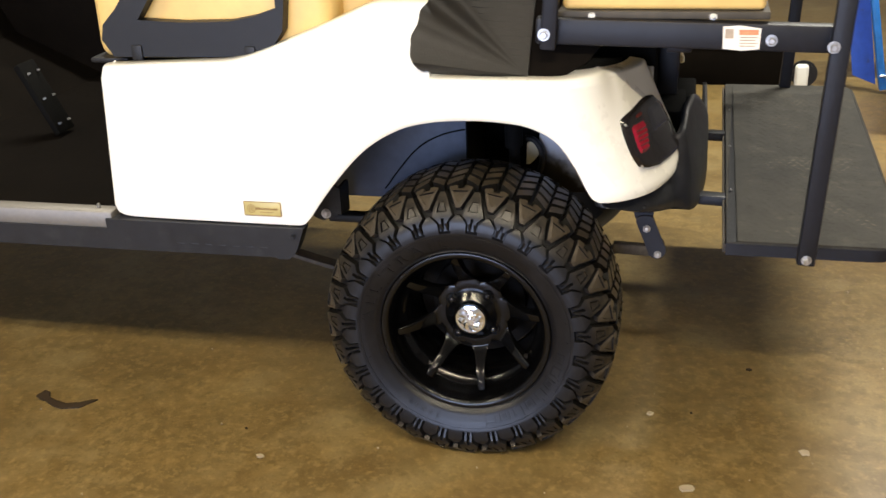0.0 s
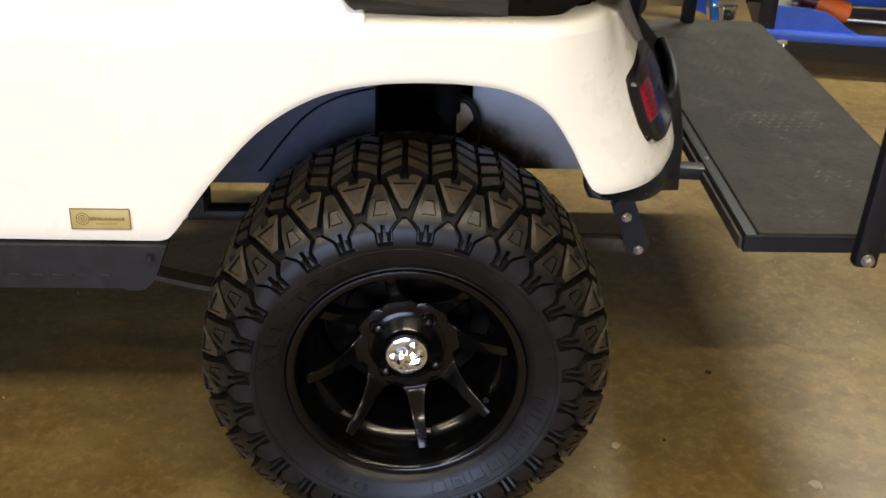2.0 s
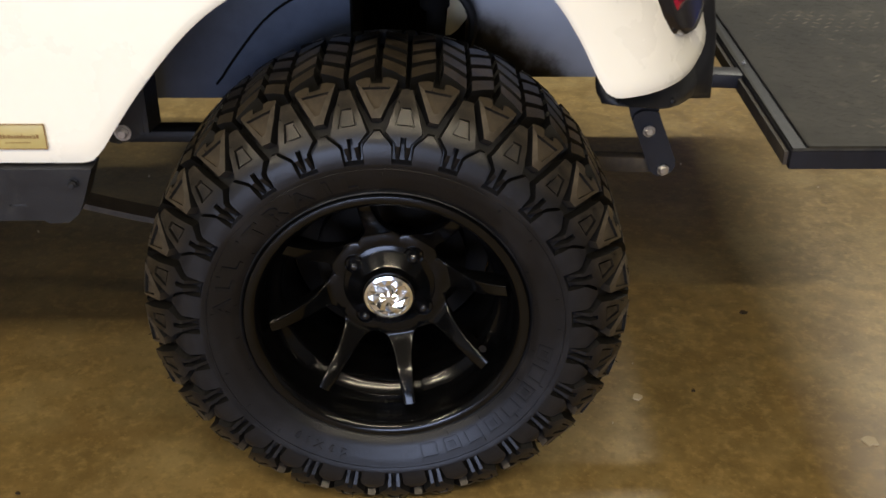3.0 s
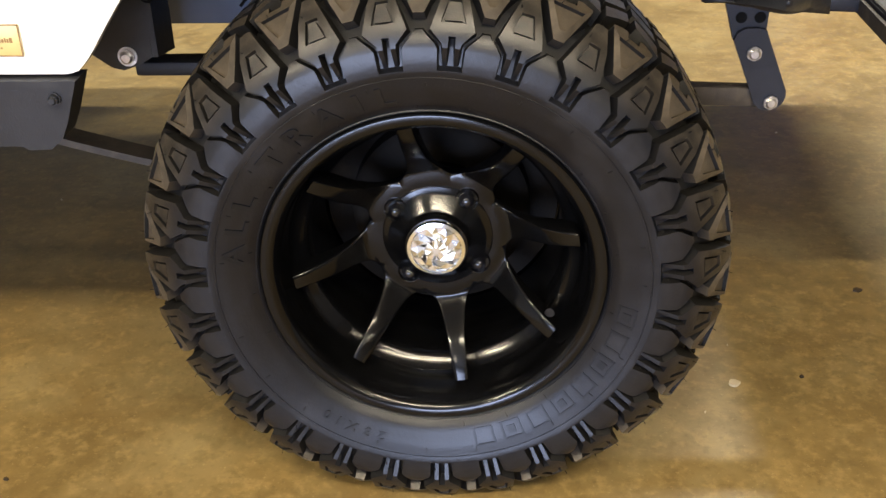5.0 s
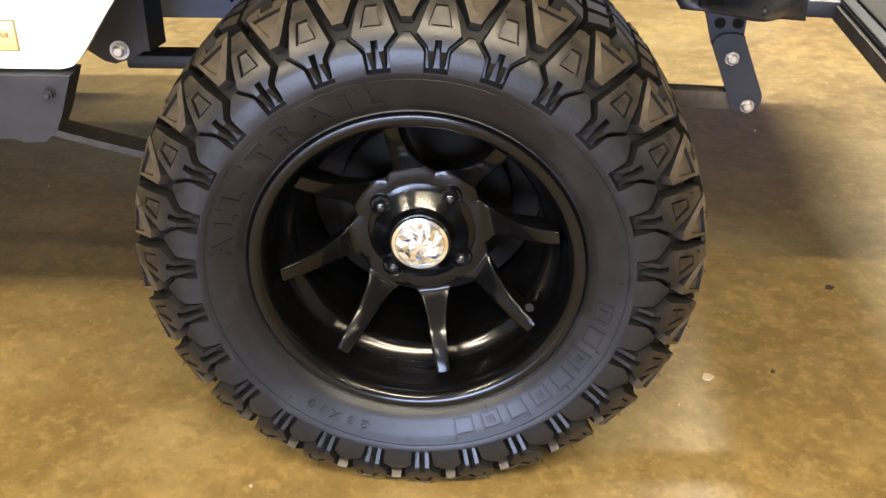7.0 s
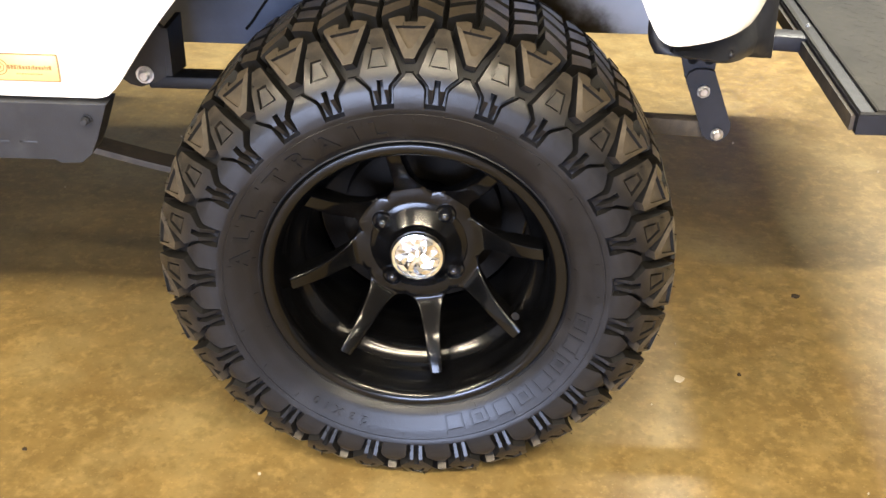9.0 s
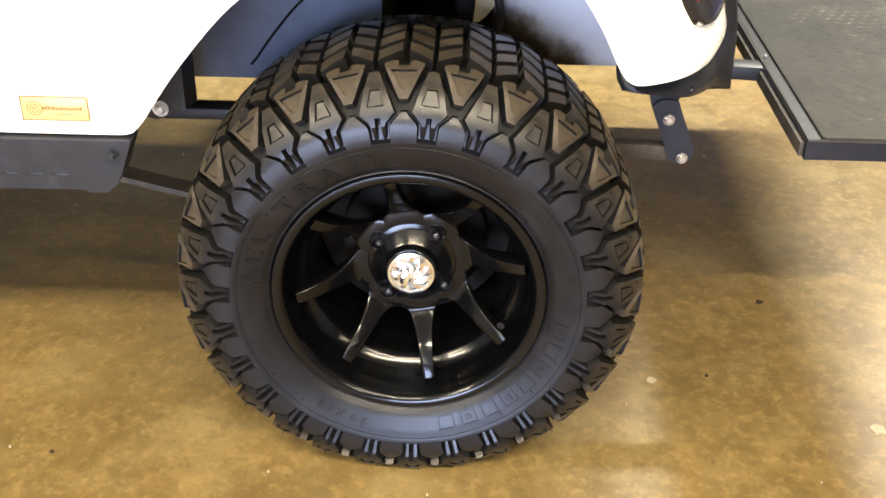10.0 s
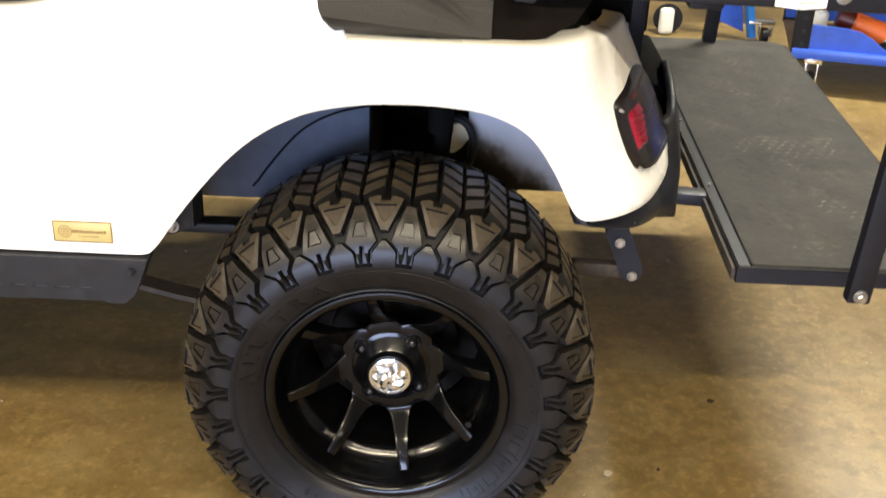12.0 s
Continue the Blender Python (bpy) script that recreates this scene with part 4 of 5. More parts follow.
for a in (144, 54, -36, -126):
    x, z = 0.0528 * math.cos(radians(a)), 0.0528 * math.sin(radians(a))
    p0 = AXLE + Vector((x, -0.028, z))
    bm = bmesh.new()
    rings = [[bm.verts.new(p0 + Vector((r * math.cos(2 * math.pi * k / 24), y, r * math.sin(2 * math.pi * k / 24)))) for k in range(24)] for r, y in ((0.0126, 0.002), (0.0126, -0.0058), (0.0121, -0.0068), (0.0114, -0.0064), (0.0106, -0.001))]
    for ra, rb in zip(rings, rings[1:]):
        for k in range(24):
            bm.faces.new((ra[k], ra[(k + 1) % 24], rb[(k + 1) % 24], rb[k]))
    bmesh.ops.recalc_face_normals(bm, faces=bm.faces)
    part("nut_pocket", bm, RIM, wheel, "raised round lip of a nut pocket", p0, 40)
    bm = bmesh.new()
    rod(bm, p0, p0 + Vector((0, -0.007, 0)), 0.0088, n=6, bevel=0.001)
    sphere = bmesh.ops.create_uvsphere(bm, u_segments=20, v_segments=10, radius=0.0078, matrix=Matrix.Translation(p0 + Vector((0, -0.007, 0))))
    part("lug_nut", bm, NUT, wheel, "glossy black domed lug nut", p0, 35)
bm = bmesh.new()
lathe(bm, [(0.031, -0.046), (0.0312, -0.058), (0.0300, -0.0610), (0.0265, -0.0622), (0.0255, -0.0605), (0.0120, -0.0612), (0.0008, -0.0615)], 48)
facets = [[bm.verts.new((r * math.cos(radians(a0 + 22.5 * k)), y + (lift if k % 2 else 0), r * math.sin(radians(a0 + 22.5 * k)))) for k in range(16)] for r, y, lift, a0 in ((0.0258, -0.0612, 0.0, 0), (0.0195, -0.0640, 0.0026, 11), (0.0115, -0.0628, -0.0026, 0), (0.0040, -0.0650, 0.0, 11))]
for a, b2 in zip(facets, facets[1:]):                   # cut facets that catch the lamps
    for k in range(16):
        bm.faces.new((a[k], a[(k + 1) % 16], b2[k]))
        bm.faces.new((a[(k + 1) % 16], b2[(k + 1) % 16], b2[k]))
bm.faces.new(facets[-1])
bmesh.ops.recalc_face_normals(bm, faces=bm.faces)
bmesh.ops.translate(bm, vec=AXLE, verts=bm.verts)
part("hub_cap", bm, CHROME, wheel, "chrome hub cap with a faceted face", AXLE, 8)
bm = bmesh.new()
a = radians(-27)
p0 = AXLE + Vector((0.140 * math.cos(a), -0.055, 0.140 * math.sin(a)))
rod(bm, p0, p0 + Vector((-0.006, -0.022, 0.003)), 0.0042, n=12)
rod(bm, p0 + Vector((-0.006, -0.022, 0.003)), p0 + Vector((-0.008, -0.032, 0.004)), 0.005, n=12)
part("valve_stem", bm, RIM, wheel, "black rubber valve stem", p0, 30)

# ---- rear seat kit ----
bm = bmesh.new()
RX0, RX1 = 0.135, 0.662
bar(bm, (RX0, -0.062, 0.873), (RX1, -0.062, 0.862), 0.032, 0.047, 0.005)
kit = part("seat_frame", bm, FRAME, cart, "black powder-coated steel rear seat frame", (0.4, MID, 0.86))
bm = bmesh.new()
bar(bm, (RX0, 2 * MID + 0.062, 0.866), (RX1 + 0.043, 2 * MID + 0.062, 0.858), 0.032, 0.056, 0.006)
part("seat_rail", bm, FRAME, kit)
for y, dx in ((-0.092, 0), (2 * MID + 0.092, 0.052)):
    bm = bmesh.new()
    bar(bm, (0.668 + dx, y, 1.25), (0.628 + dx, y, 0.458), 0.022, 0.032, 0.004, (1, 0, 0))
    part("post", bm, FRAME, kit)
    bm = bmesh.new()
    bar(bm, (0.158 + dx, y + 0.003, 0.842), (0.185 + dx, y + 0.003, 1.25), 0.012, 0.028, 0.004, (1, 0, 0))
    part("strap", bm, FRAME, kit)
bolt((0.152, -0.094, 0.870), 0.0095, parent=kit, tall=0.008)
bolt((0.538, -0.079, 0.861), 0.0085, parent=kit, tall=0.008)
bolt((0.636, -0.104, 0.856), 0.0090, parent=kit, tall=0.008)
bolt((0.628, -0.104, 0.471), 0.0080, parent=kit, tall=0.008)
for x in (0.232, 0.44):
    bolt((x, -0.060, 0.897), 0.0055, (0, -1, 0.3), kit)
for y in (0.40, 2 * MID - 0.40):
    bm = bmesh.new()
    bar(bm, (0.362, y, 0.50), (0.362, y, 0.845), 0.042, 0.042, 0.003, (1, 0, 0))
    part("support_strut", bm, FRAME, kit)
bm = bmesh.new()
bar(bm, (0.385, -0.045, 0.845), (0.385, 2 * MID + 0.045, 0.845), 0.045, 0.03, 0.005)
part("cross_tube", bm, FRAME, kit)
for y in (0.277, 0.752):
    bm = bmesh.new()
    bar(bm, (0.43, y, 0.446), (0.505 + 0.035 * y, y, 0.442), 0.035, 0.022, 0.004)
    part("platform_bracket", bm, FRAME, kit)
bm = bmesh.new()
plate(bm, [(0.457, 0.884), (0.485, 0.886), (0.520, 0.881), (0.519, 0.846), (0.490, 0.843), (0.458, 0.846)], lambda u, v, h: (u, h, v), -0.0780, -0.0795)
sticker = part("warning_label", bm, STICKER, kit, "curling white and orange warning label", (0.49, -0.079, 0.866), 0)
bm = bmesh.new()
box(bm, 0.484, 0.516, -0.0802, -0.0797, 0.870, 0.879, 0)
part("label_print", bm, FADED, sticker, "orange heading block", (0.5, -0.08, 0.878), 0)
bm = bmesh.new()
for k in range(4):
    box(bm, 0.486, 0.515 - 0.004 * (k % 2), -0.0802, -0.0797, 0.865 - k * 0.005, 0.867 - k * 0.005, 0)
box(bm, 0.461, 0.475, -0.0802, -0.0797, 0.864, 0.880, 0)
part("label_print", bm, PALEINK, sticker, "", (0.5, -0.08, 0.86), 0)

# rear seat cushion and its board
bm = bmesh.new()
box(bm, 0.172, 0.535, -0.060, 2 * MID + 0.06, 0.892, 0.906, 0.003)
seat = part("rear_seat", bm, BOARD, cart, "tan vinyl rear bench cushion on a dark board", (0.35, MID, 0.9))
bm = bmesh.new()
box(bm, 0.180, 0.527, -0.055, 2 * MID + 0.055, 0.9065, 1.02, 0.010, 3)
part("cushion", bm, TAN, seat, "tan vinyl cushion")

# footplate
bm = bmesh.new()
FAR = 1.24
FP = [(0.491, 0.0), (0.755, 0.0)]
for k in range(1, 9):
    a = k / 9 * math.pi / 2
    FP.append((0.755 + 0.07 * math.sin(a), 0.07 - 0.07 * math.cos(a)))
FP += [(0.825, 0.09), (0.825, FAR - 0.07)]
for k in range(1, 9):
    a = k / 9 * math.pi / 2
    FP.append((0.755 + 0.07 * math.cos(a), FAR - 0.06 + 0.06 * math.sin(a)))
FP += [(0.755, FAR), (0.470, FAR)]


def skewed(u, v, h):
    return (u + 0.035 * v, v, h)


plate(bm, FP, skewed, 0.430, 0.4535)
foot = part("footplate", bm, FRAME, cart, "black steel rear footplate with a scuffed tread mat", (0.65, MID, 0.45), 40)
def inset(edge, near):
    c = [(max(0.4905 - 0.017 * v + edge, min(u, 0.825 - near)), max(near, min(v, FAR - near))) for u, v in FP]
    return [p for k, p in enumerate(c) if (Vector(p) - Vector(c[k - 1])).length > 1e-5]


bm = bmesh.new()
plate(bm, inset(0.002, 0.002), skewed, 0.452, 0.4570, [inset(0.022, 0.006)], 0.4545)
border = part("mat_border", bm, MAT, foot, "grey-black border of the footplate", (0.65, MID, 0.455), 40)
bm = bmesh.new()
plate(bm, inset(0.0240, 0.0072), skewed, 0.4535, 0.4575)
part("mat", bm, MAT, foot, "scuffed grey-black rubber mat", (0.65, MID, 0.455), 40)
bm = bmesh.new()
rng = random.Random(21)
for row in range(56):                                   # raised dashes that lie in turn one way and the other
    for col in range(13):
        u = 0.537 + col * 0.0195 + (0.0098 if row % 2 else 0)
        v = 0.048 + row * 0.0198
        if u > 0.772 or v > FAR - 0.05 or (u > 0.745 and (v < 0.085 or v > FAR - 0.085)):
            continue
        a = radians(45 if (row + col) % 2 else -45) + rng.uniform(-0.06, 0.06)
        ca, sa, l, w = math.cos(a), math.sin(a), rng.uniform(0.0068, 0.0080), 0.0015
        ring = [(l, 0), (l * 0.5, w), (-l * 0.5, w), (-l, 0), (-l * 0.5, -w), (l * 0.5, -w)]
        low = [bm.verts.new(skewed(u + ca * p * 1.1 - sa * q * 1.5, v + sa * p * 1.1 + ca * q * 1.5, 0.4574)) for p, q in ring]
        top = [bm.verts.new(skewed(u + ca * p * 0.8 - sa * q * 0.7, v + sa * p * 0.8 + ca * q * 0.7, 0.4582)) for p, q in ring]
        bm.faces.new(top)
        for k in range(6):
            bm.faces.new((low[k], low[(k + 1) % 6], top[(k + 1) % 6], top[k]))
tagged(part("tread_pattern", bm, WORN, foot, "", (0.65, MID, 0.4575), 30), "raised diamond tread pattern, worn pale in patches", "", "", "stuff")
bm = bmesh.new()
plate(bm, [(0.4855, 0.010), (0.4905, 0.010), (0.4695, FAR - 0.01), (0.4645, FAR - 0.01)], skewed, 0.431, 0.449)
part("rusty_edge", bm, RUST, foot, "rust along the open tube edge", (0.489, MID, 0.436))
for v in (0.30, 0.62, 0.95):
    x, y, z = skewed(0.502 - 0.017 * v, v, 0.4565)
    bolt((x, y, z), 0.0028, (0, 0, 1), foot, tall=0.002)

# deck mat between the body and the rear seat
MAT_END = 0.121
bm = bmesh.new()
DM = [(-0.097, 0.034), (-0.095, 0.018), (-0.090, 0.008), (-0.081, 0.002), (-0.068, 0.0), (MAT_END, 0.0), (MAT_END + 0.006, 0.25), (-0.040, 0.25)]
for k in range(24):                                     # a softly waved end
    v = 0.236 - k * 0.0084
    DM.append((-0.097 + max(0, v - 0.05) * 0.25 + 0.0022 * math.cos(2 * math.pi * k / 6), v))


def deck(u, v, h):
    bend = min(1, max(0, (-0.052 - u) / 0.040))             # the near end laps over the white panel
    return Vector((u + 0.010 * bend, -0.070 + v * 0.50 - h * 0.8 - 0.052 * bend * bend * (3 - 2 * bend), 0.786 + v * 0.82 + h * 0.6 + 0.026 * bend * bend * (3 - 2 * bend)))


plate(bm, DM, deck, 0.0, 0.010)
mat_ob = part("deck_mat", bm, RIB, cart, "ribbed dark rubber deck mat")
for k in range(14):                                     # fine moulded lines
    v = 0.052 + k * 0.0125
    bm = bmesh.new()
    plate(bm, [(-0.060, v), (0.05, v - 0.007), (MAT_END, v - 0.0155), (MAT_END, v - 0.0147), (0.05, v - 0.0062), (-0.060, v + 0.0008)], deck, 0.008, 0.0106)
    part("rib", bm, RIB, mat_ob)
# near-black sheet puts the rear seat's shade onto the deck
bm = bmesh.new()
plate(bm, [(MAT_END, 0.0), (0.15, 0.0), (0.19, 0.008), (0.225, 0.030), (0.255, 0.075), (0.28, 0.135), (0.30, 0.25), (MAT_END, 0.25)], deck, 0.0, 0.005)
part("deck_shade", bm, DARK_BROWN, cart, "near-black sheet standing in for the seat's shade on the deck")
bm = bmesh.new()
rod(bm, deck(-0.070, 0.030, 0.009), deck(-0.070, 0.030, 0.0125), 0.009, n=20, bevel=0.001)
part("plug", bm, BLACK, mat_ob)

# front bench: cushion, hip restraint
bm = bmesh.new()
box(bm, -0.757, -0.25, -0.036, 2 * MID + 0.03, 0.796, 0.97, 0.035, 4)
bench = part("front_bench", bm, TAN, cart, "tan vinyl front bench cushion", (-0.5, MID, 0.8))
bm = bmesh.new()
box(bm, -0.34, -0.12, 0.02, 2 * MID - 0.02, 0.83, 1.25, 0.04, 4)
part("backrest", bm, TAN, bench, "tan vinyl backrest")
bm = bmesh.new()
box(bm, -0.762, -0.68, -0.052, 0.02, 0.796, 0.806, 0.003)
part("seat_base", bm, BLACK, bench)
bm = bmesh.new()
ARM = [(-0.700, 0.812), (-0.40, 0.815), (-0.375, 0.825), (-0.345, 0.865), (-0.338, 0.92), (-0.335, 1.05), (-0.40, 1.10), (-0.55, 1.08), (-0.685, 0.905), (-0.715, 0.875), (-0.722, 0.845)]
HOLE = [(-0.640, 0.884), (-0.55, 0.880), (-0.45, 0.883), (-0.40, 0.893), (-0.355, 0.908), (-0.36, 1.03), (-0.41, 1.06), (-0.53, 1.04)]
plate(bm, ARM, lambda u, v, h: (u, h, v), -0.035, -0.066, [HOLE], -0.037)
bmesh.ops.delete(bm, geom=[f for f in bm.faces if len(f.verts) == len(HOLE)], context="FACES_ONLY")
part("hip_restraint", bm, BLACK, bench, "black plastic hip restraint loop", smooth=30)
for x in (-0.66, -0.425):
    bm = bmesh.new()
    box(bm, x, x + 0.022, -0.070, -0.060, 0.806, 0.836, 0.002)
    part("restraint_bracket", bm, BLACK, bench)

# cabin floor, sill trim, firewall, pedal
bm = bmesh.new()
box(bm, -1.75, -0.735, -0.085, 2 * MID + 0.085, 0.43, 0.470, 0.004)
part("cabin_floor", bm, DARK_BROWN, cart, "dark brown cabin floor mat")
bm = bmesh.new()
box(bm, -1.72, -0.736, -0.112, -0.070, 0.463, 0.500, 0.006)
part("sill_trim", bm, ALU, cart, "dull aluminium sill trim")
bolt((-0.775, -0.09, 0.502), 0.004, (0, 0, 1), cart)
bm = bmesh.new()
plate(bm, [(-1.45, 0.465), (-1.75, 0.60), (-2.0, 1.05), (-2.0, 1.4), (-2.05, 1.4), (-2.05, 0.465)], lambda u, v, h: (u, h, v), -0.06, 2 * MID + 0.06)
part("front_cowl", bm, DARK_BROWN, cart, "dark front cowl and toe board", smooth=0)
bm = bmesh.new()
box(bm, -0.765, -0.735, 0.02, 2 * MID - 0.02, 0.46, 0.795, 0.01)
part("seat_riser", bm, DARK, cart)
bm = bmesh.new()
bar(bm, (-1.205, 0.50, 0.478), (-1.295, 0.50, 0.66), 0.075, 0.018, 0.004, (1, 0, 0.4))
pedal = part("brake_pedal", bm, DARK, cart, "black brake pedal pad with small rivets", (-1.25, 0.5, 0.57))
for k in range(3):
    t = 0.12 + 0.36 * k
    for y in (0.478, 0.522):
        bolt((-1.205 - 0.09 * t + 0.010, y, 0.478 + 0.182 * t + 0.005), 0.003, (0.9, 0, 0.4), pedal)

# a dark sheet added to hide the lit floor past the cabin; then the body's far side
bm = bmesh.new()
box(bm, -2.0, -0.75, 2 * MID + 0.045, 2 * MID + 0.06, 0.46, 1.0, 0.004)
part("cabin_far_sheet", bm, DARK_BROWN, cart, "near-black sheet closing off the far side of the cabin")
bm = body_shell()                                       # the same moulding, mirrored
for v in bm.verts:
    v.co.y = 2 * MID - v.co.y
bmesh.ops.reverse_faces(bm, faces=bm.faces)
far_body = part("far_body_panel", bm, WHITE, cart, "white far side of the body", smooth=50)
sol = far_body.modifiers.new("thickness", "SOLIDIFY")
sol.thickness, sol.offset = 0.004, -1
bm = bmesh.new()
box(bm, -1.70, -0.35, 2 * MID + 0.085, 2 * MID + 0.118, 0.417, 0.487, 0.004)
part("far_rocker_skirt", bm, BUMPER, cart)

# far-side wheel and front wheels, seen as dark shapes under the cart
bm = bmesh.new()
lathe(bm, [(0.16, 0.10), (0.172, 0.114), (0.20, 0.133), (0.24, 0.134), (0.277, 0.107), (0.292, 0.05), (0.292, -0.05), (0.277, -0.107), (0.24, -0.134), (0.16, -0.12), (0.02, -0.06)], 64)
far = part("far_wheel", bm, TYRE, None, "dark tyre on the far side of the axle")
far.location = Vector((0, 2 * MID, 0.284)) - Vector(cart.location)
far.parent = cart

# ---- things behind ----
def tray_cart():
    d = thing("service_cart", (1.9, 2.55, 0), "blue steel service cart on casters, loaded with tools", "service cart")
    bm = bmesh.new()
    bar(bm, (1.22, 2.30, 0.142), (2.75, 2.30, 0.142), 0.02, 0.034, 0.004)
    part("front_rail", bm, BLUE, d)
    bm = bmesh.new()
    bar(bm, (1.22, 2.80, 0.195), (2.75, 2.80, 0.195), 0.03, 0.095, 0.010)
    part("back_rail", bm, BLUE, d)
    bm = bmesh.new()
    box(bm, 1.22, 2.75, 2.31, 2.80, 0.128, 0.140, 0.003)
    part("tray", bm, WOOD, d, "dirty brown tray floor")
    bm = bmesh.new()
    plate(bm, [(1.275, 0.155), (1.56, 0.158), (1.52, 0.178), (1.48, 0.208), (1.44, 0.228), (1.39, 0.237), (1.275, 0.242)], lambda u, v, h: (u, h, v), 2.318, 2.308)
    part("end_flange", bm, BLUE, d)
    for x in (1.215, 2.70):
        for y in (2.31, 2.80):
            bm = bmesh.new()
            bar(bm, (x + 0.03, y, 0.13), (x + 0.03, y, 0.90), 0.02, 0.058, 0.003, (1, 0, 0))
            p = part("corner_post", bm, FRAME, d, "dark grey slotted corner post", (x + 0.03, y, 0.13))
            # black discs put on for the dark of the post's holes
            for z in (0.175, 0.22, 0.265):
                bm = bmesh.new()
                rod(bm, (x + 0.035, y - 0.0095, z), (x + 0.035, y - 0.0125, z), 0.007, n=14)
                part("hole", bm, BLACK, p, "", (x + 0.035, y - 0.01, z))
    bm = bmesh.new()
    box(bm, 1.20, 2.76, 2.32, 2.82, 0.55, 0.58, 0.006)
    part("upper_tray", bm, FRAME, d, "dark upper tray")
    bm = bmesh.new()
    bar(bm, (1.25, 2.80, 0.285), (2.75, 2.80, 0.285), 0.02, 0.02, 0.003)
    part("brace", bm, BLACK, d)
    for x, y in ((1.30, 2.34), (1.96, 2.34), (1.30, 2.76), (1.96, 2.76)):
        bm = bmesh.new()
        rod(bm, (x - 0.012, y, 0.036), (x + 0.012, y, 0.036), 0.036, n=20, bevel=0.004)
        c = part("caster", bm, BLACK, d, "", (x, y, 0.036))
        bm = bmesh.new()
        box(bm, x - 0.022, x - 0.017, y - 0.015, y + 0.015, 0.03, 0.11, 0.001)
        box(bm, x + 0.017, x + 0.022, y - 0.015, y + 0.015, 0.03, 0.11, 0.001)
        box(bm, x - 0.03, x + 0.03, y - 0.03, y + 0.03, 0.105, 0.128, 0.002)
        part("fork", bm, CHROME, c, "", (x, y, 0.06))
    pivot, turn = Vector((1.22, 2.30, 0)), Matrix.Rotation(-0.20, 3, "Z")
    d.location = pivot + turn @ (d.location - pivot)
    d.rotation_euler = (0, 0, -0.20)
    return d


tray_cart()
bm = bmesh.new()
rod(bm, (1.445, 2.40, 0.232), (1.56, 2.38, 0.196), 0.038, 0.040, n=28, bevel=0.006)
canister = part("orange_canister", bm, ORANGE, None, "", (1.50, 2.41, 0.145))
tagged(canister, "orange plastic canister lying in the blue tray", "canister")
bm = bmesh.new()
rod(bm, (1.395, 2.41, 0.247), (1.447, 2.40, 0.2315), 0.034, 0.036, n=24, bevel=0.004)
part("cap", bm, DARKRED, canister, "dark red cap", (1.41, 2.42, 0.245))
bm = bmesh.new()
rod(bm, (1.335, 2.42, 0.14), (1.335, 2.42, 0.262), 0.030, n=20, bevel=0.006)
rod(bm, (1.335, 2.42, 0.262), (1.335, 2.42, 0.285), 0.014, n=16)
tagged(part("white_bottle", bm, PALE, None, "", (1.335, 2.42, 0.14)), "white plastic bottle standing in the blue tray", "bottle")


def hammer():
    t = thing("sledge_hammer", (1.82, 2.36, 0.14), "grimy steel sledge hammer leaning in the tray", "hammer")
    bm = bmesh.new()
    rod(bm, (1.775, 2.34, 0.185), (1.875, 2.36, 0.190), 0.030, n=8, bevel=0.006)
    part("head", bm, STEEL, t, "grimy steel head", (1.82, 2.35, 0.18))
    bm = bmesh.new()
    rod(bm, (1.825, 2.35, 0.19), (1.88, 2.66, 0.46), 0.014, 0.017, n=14)
    part("handle", bm, WOOD, t, "dark worn handle", (1.86, 2.5, 0.3))
    return t


hammer()
bm = bmesh.new()
rod(bm, (1.92, 2.34, 0.175), (2.45, 2.28, 0.165), 0.013, n=12)
tagged(part("broomstick", bm, material("ash_wood", (0.45, 0.30, 0.10), 0.55, vary=0.2, scale=30), None, "", (2.1, 2.3, 0.16)), "yellow wooden stick lying in the tray", "stick")
bm = bmesh.new()
rod(bm, (1.56, 2.46, 0.158), (1.76, 2.40, 0.160), 0.011, n=12)
rod(bm, (1.74, 2.39, 0.165), (1.80, 2.38, 0.165), 0.020, n=10)
tagged(part("socket_wrench", bm, STEEL, None, "", (1.66, 2.43, 0.15)), "steel socket wrench lying in the tray", "wrench")
bm = bmesh.new()
plate(bm, [(1.80, 0.160), (1.99, 0.160), (1.99, 0.235), (1.90, 0.225), (1.85, 0.195)], lambda u, v, h: (u, h, v), 2.21, 2.155)
tagged(part("white_scoop", bm, PALE, None, "", (1.9, 2.18, 0.16)), "white plastic scoop resting on the blue rail", "scoop")


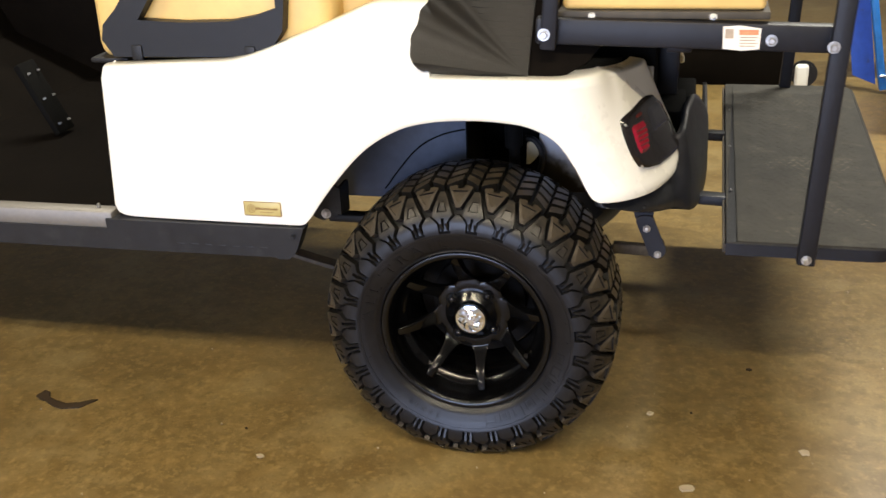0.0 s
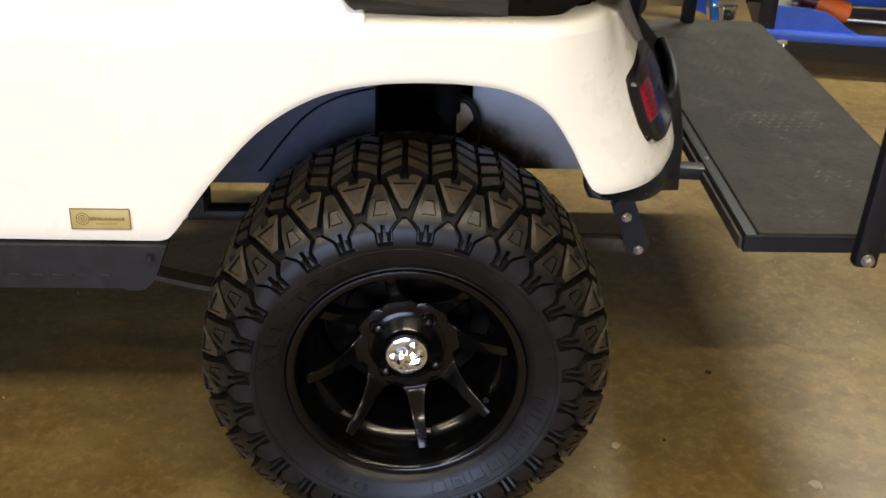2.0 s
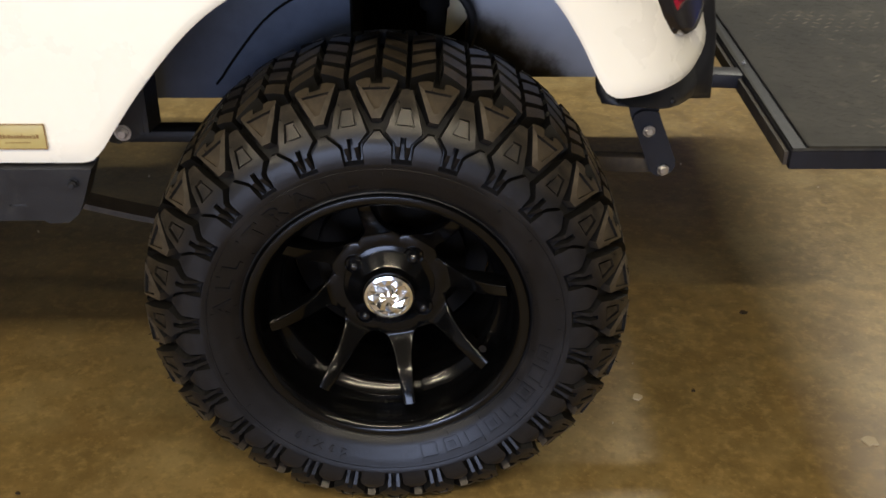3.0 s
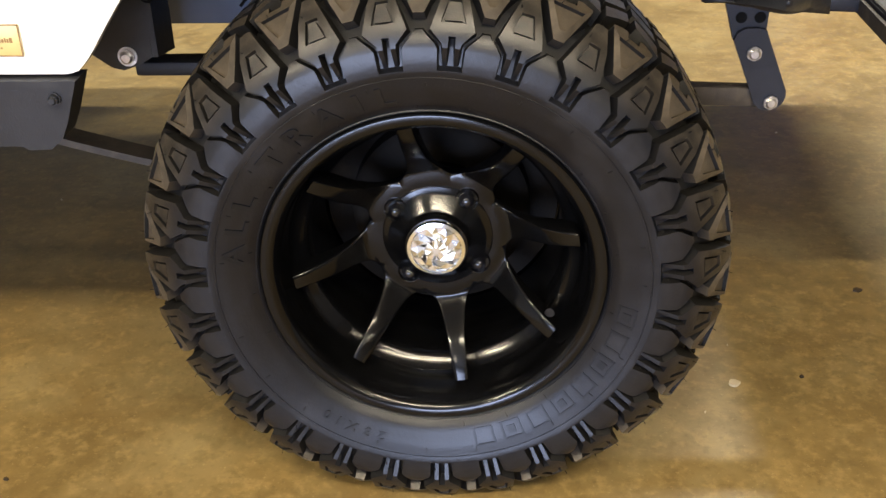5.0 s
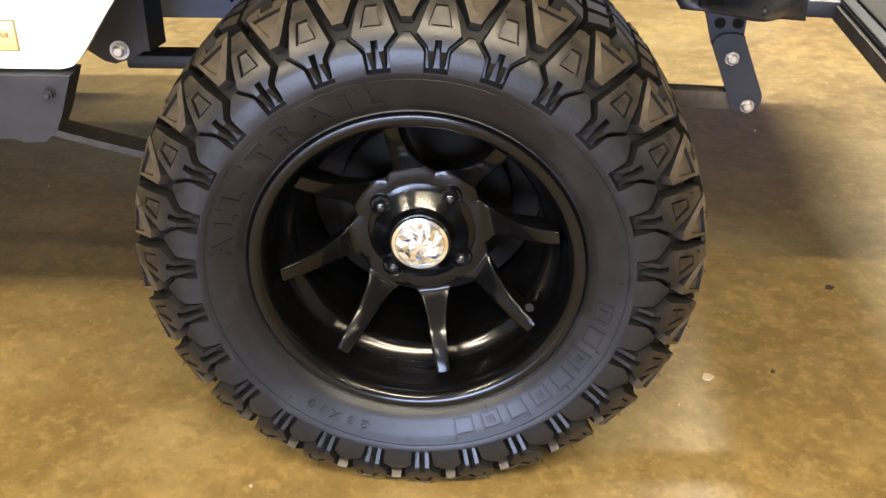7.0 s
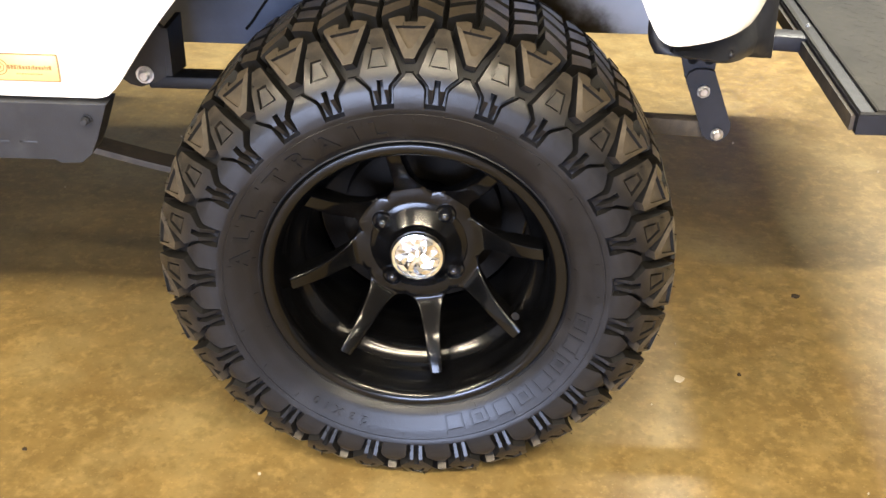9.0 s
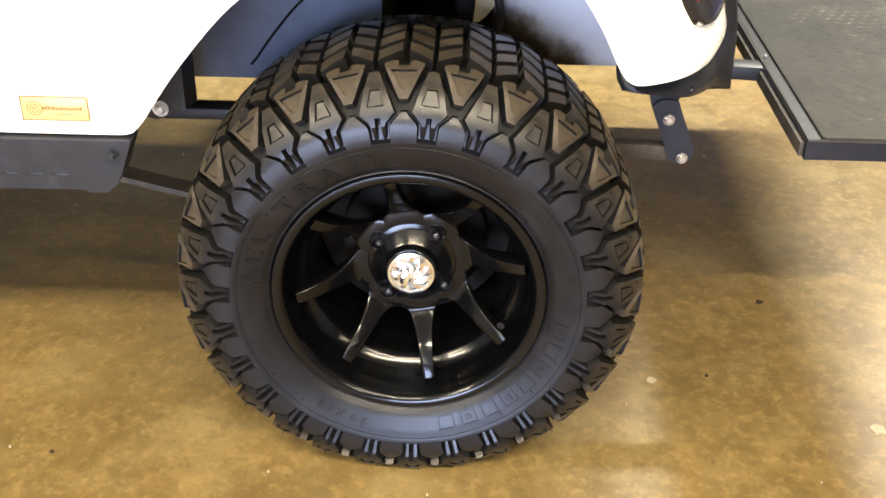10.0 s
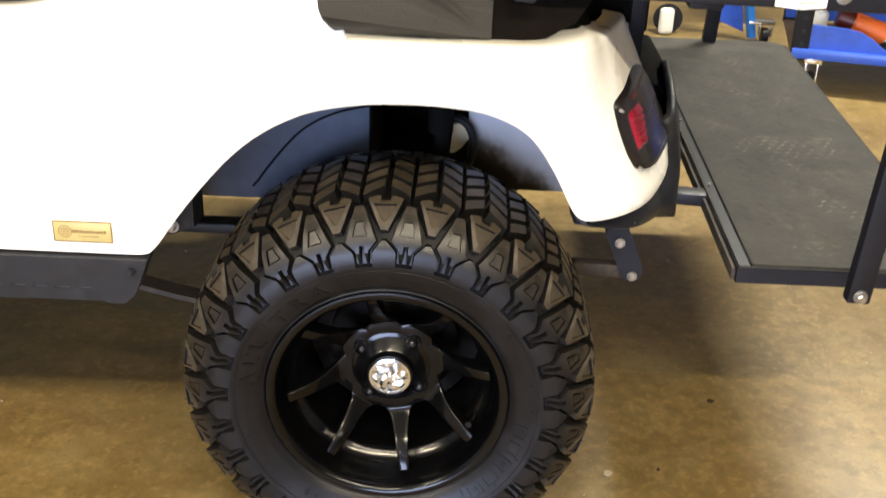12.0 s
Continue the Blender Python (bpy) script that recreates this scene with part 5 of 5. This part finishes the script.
def blue_stand():
    d = thing("shop_stand", (1.2, 3.0, 0), "blue steel workshop stand with a caster foot", "stand")
    bm = bmesh.new()
    bar(bm, (1.250, 2.96, 0.02), (1.085, 2.96, 0.85), 0.05, 0.030, 0.004, (1, 0, 0))
    part("strut", bm, SKY_BLUE, d)
    bm = bmesh.new()
    plate(bm, [(1.125, 0.07), (1.225, 0.03), (1.085, 0.85), (0.99, 0.85)], lambda u, v, h: (u, h, v), 3.02, 3.0)
    part("gusset", bm, BLUE, d)
    bm = bmesh.new()
    box(bm, 1.16, 1.45, 3.1, 3.3, 0.42, 0.60, 0.01)
    part("tray", bm, REDPAINT, d, "red steel tray")
    bm = bmesh.new()
    rod(bm, (1.285, 2.95, 0.032), (1.31, 2.95, 0.032), 0.032, n=20, bevel=0.004)
    c = part("caster", bm, BLACK, d, "", (1.3, 2.95, 0.032))
    bm = bmesh.new()
    box(bm, 1.272, 1.280, 2.93, 2.97, 0.03, 0.085, 0.001)
    box(bm, 1.316, 1.324, 2.93, 2.97, 0.03, 0.085, 0.001)
    box(bm, 1.225, 1.33, 2.925, 2.975, 0.08, 0.092, 0.002)
    part("fork", bm, CHROME, c, "chrome caster fork", (1.3, 2.95, 0.06))
    return d


blue_stand()
bm = bmesh.new()
rod(bm, (0.922, 3.040, 0.060), (0.922, 3.075, 0.060), 0.060, n=32, bevel=0.010)
loose = part("loose_caster", bm, BLACK, None, "", (0.922, 3.058, 0))
tagged(loose, "small black rubber caster wheel with a white cover, on the concrete", "caster")
bm = bmesh.new()
box(bm, 0.880, 0.940, 3.002, 3.038, 0.004, 0.112, 0.017, 6)
part("cover", bm, PALE, loose, "white rounded plastic cover", (0.91, 3.02, 0.05))
bm = bmesh.new()
rod(bm, (0.922, 3.036, 0.060), (0.922, 3.042, 0.060), 0.022, n=20, bevel=0.002)
part("hub", bm, CHROME, loose, "chrome hub", (0.922, 3.04, 0.06))
bm = bmesh.new()
box(bm, 0.36, 0.84, 3.05, 3.3, 0.0, 0.185, 0.01)
box(bm, 0.35, 0.85, 3.04, 3.31, 0.185, 0.20, 0.004)
tagged(part("wooden_box", bm, DARK_BROWN, None, "", (0.6, 3.1, 0)), "low dark brown wooden box on the concrete", "box")

# spill and flecks on the floor
bm = bmesh.new()
pts = [(-1.046, -0.050), (-1.038, -0.022), (-1.020, -0.030), (-1.010, -0.050), (-0.985, -0.062), (-0.955, -0.070), (-0.925, -0.060), (-0.905, -0.045), (-0.890, -0.042), (-0.905, -0.066), (-0.915, -0.082), (-0.955, -0.094), (-0.985, -0.084), (-1.010, -0.068), (-1.030, -0.062)]
plate(bm, pts, lambda u, v, h: (u, v, h), 0.0, 0.003)
tagged(part("dried_spill", bm, DIRT, None, "", (-0.97, -0.06, 0), 0), "dark brown dried spill on the concrete", "spill", "", "structure")
bm = bmesh.new()
rng = random.Random(11)


def fleck(x, y, r, n=9):
    ring = [(x + r * rng.uniform(0.6, 1.15) * math.cos(2 * math.pi * k / n), y + r * rng.uniform(0.6, 1.15) * math.sin(2 * math.pi * k / n)) for k in range(n)]
    plate(bm, ring, lambda u, v, h: (u, v, h), 0.0, 0.0025)


for x, y, r in ((0.676, 0.0, 0.012), (0.362, 0.105, 0.009), (0.443, -0.163, 0.014), (-0.43, -0.198, 0.009)):
    fleck(x, y, r)
for k in range(45):
    fleck(rng.uniform(-1.2, 1.4), rng.uniform(-0.4, 1.0), rng.uniform(0.001, 0.0025), 6)
tagged(part("floor_fleck", bm, FLECK, None, "", (0, 0, 0), 0), "pale paint flecks spattered on the concrete", "flecks", "", "stuff")
bm = bmesh.new()
for x, y, r in ((0.58, 0.336, 0.007), (0.45, 0.12, 0.003), (0.2, -0.25, 0.003), (-0.5, -0.1, 0.003)):
    fleck(x, y, r)
tagged(part("dark_fleck", bm, DIRT, None, "", (0, 0, 0), 0), "small dark specks of grime on the concrete", "flecks", "", "stuff")
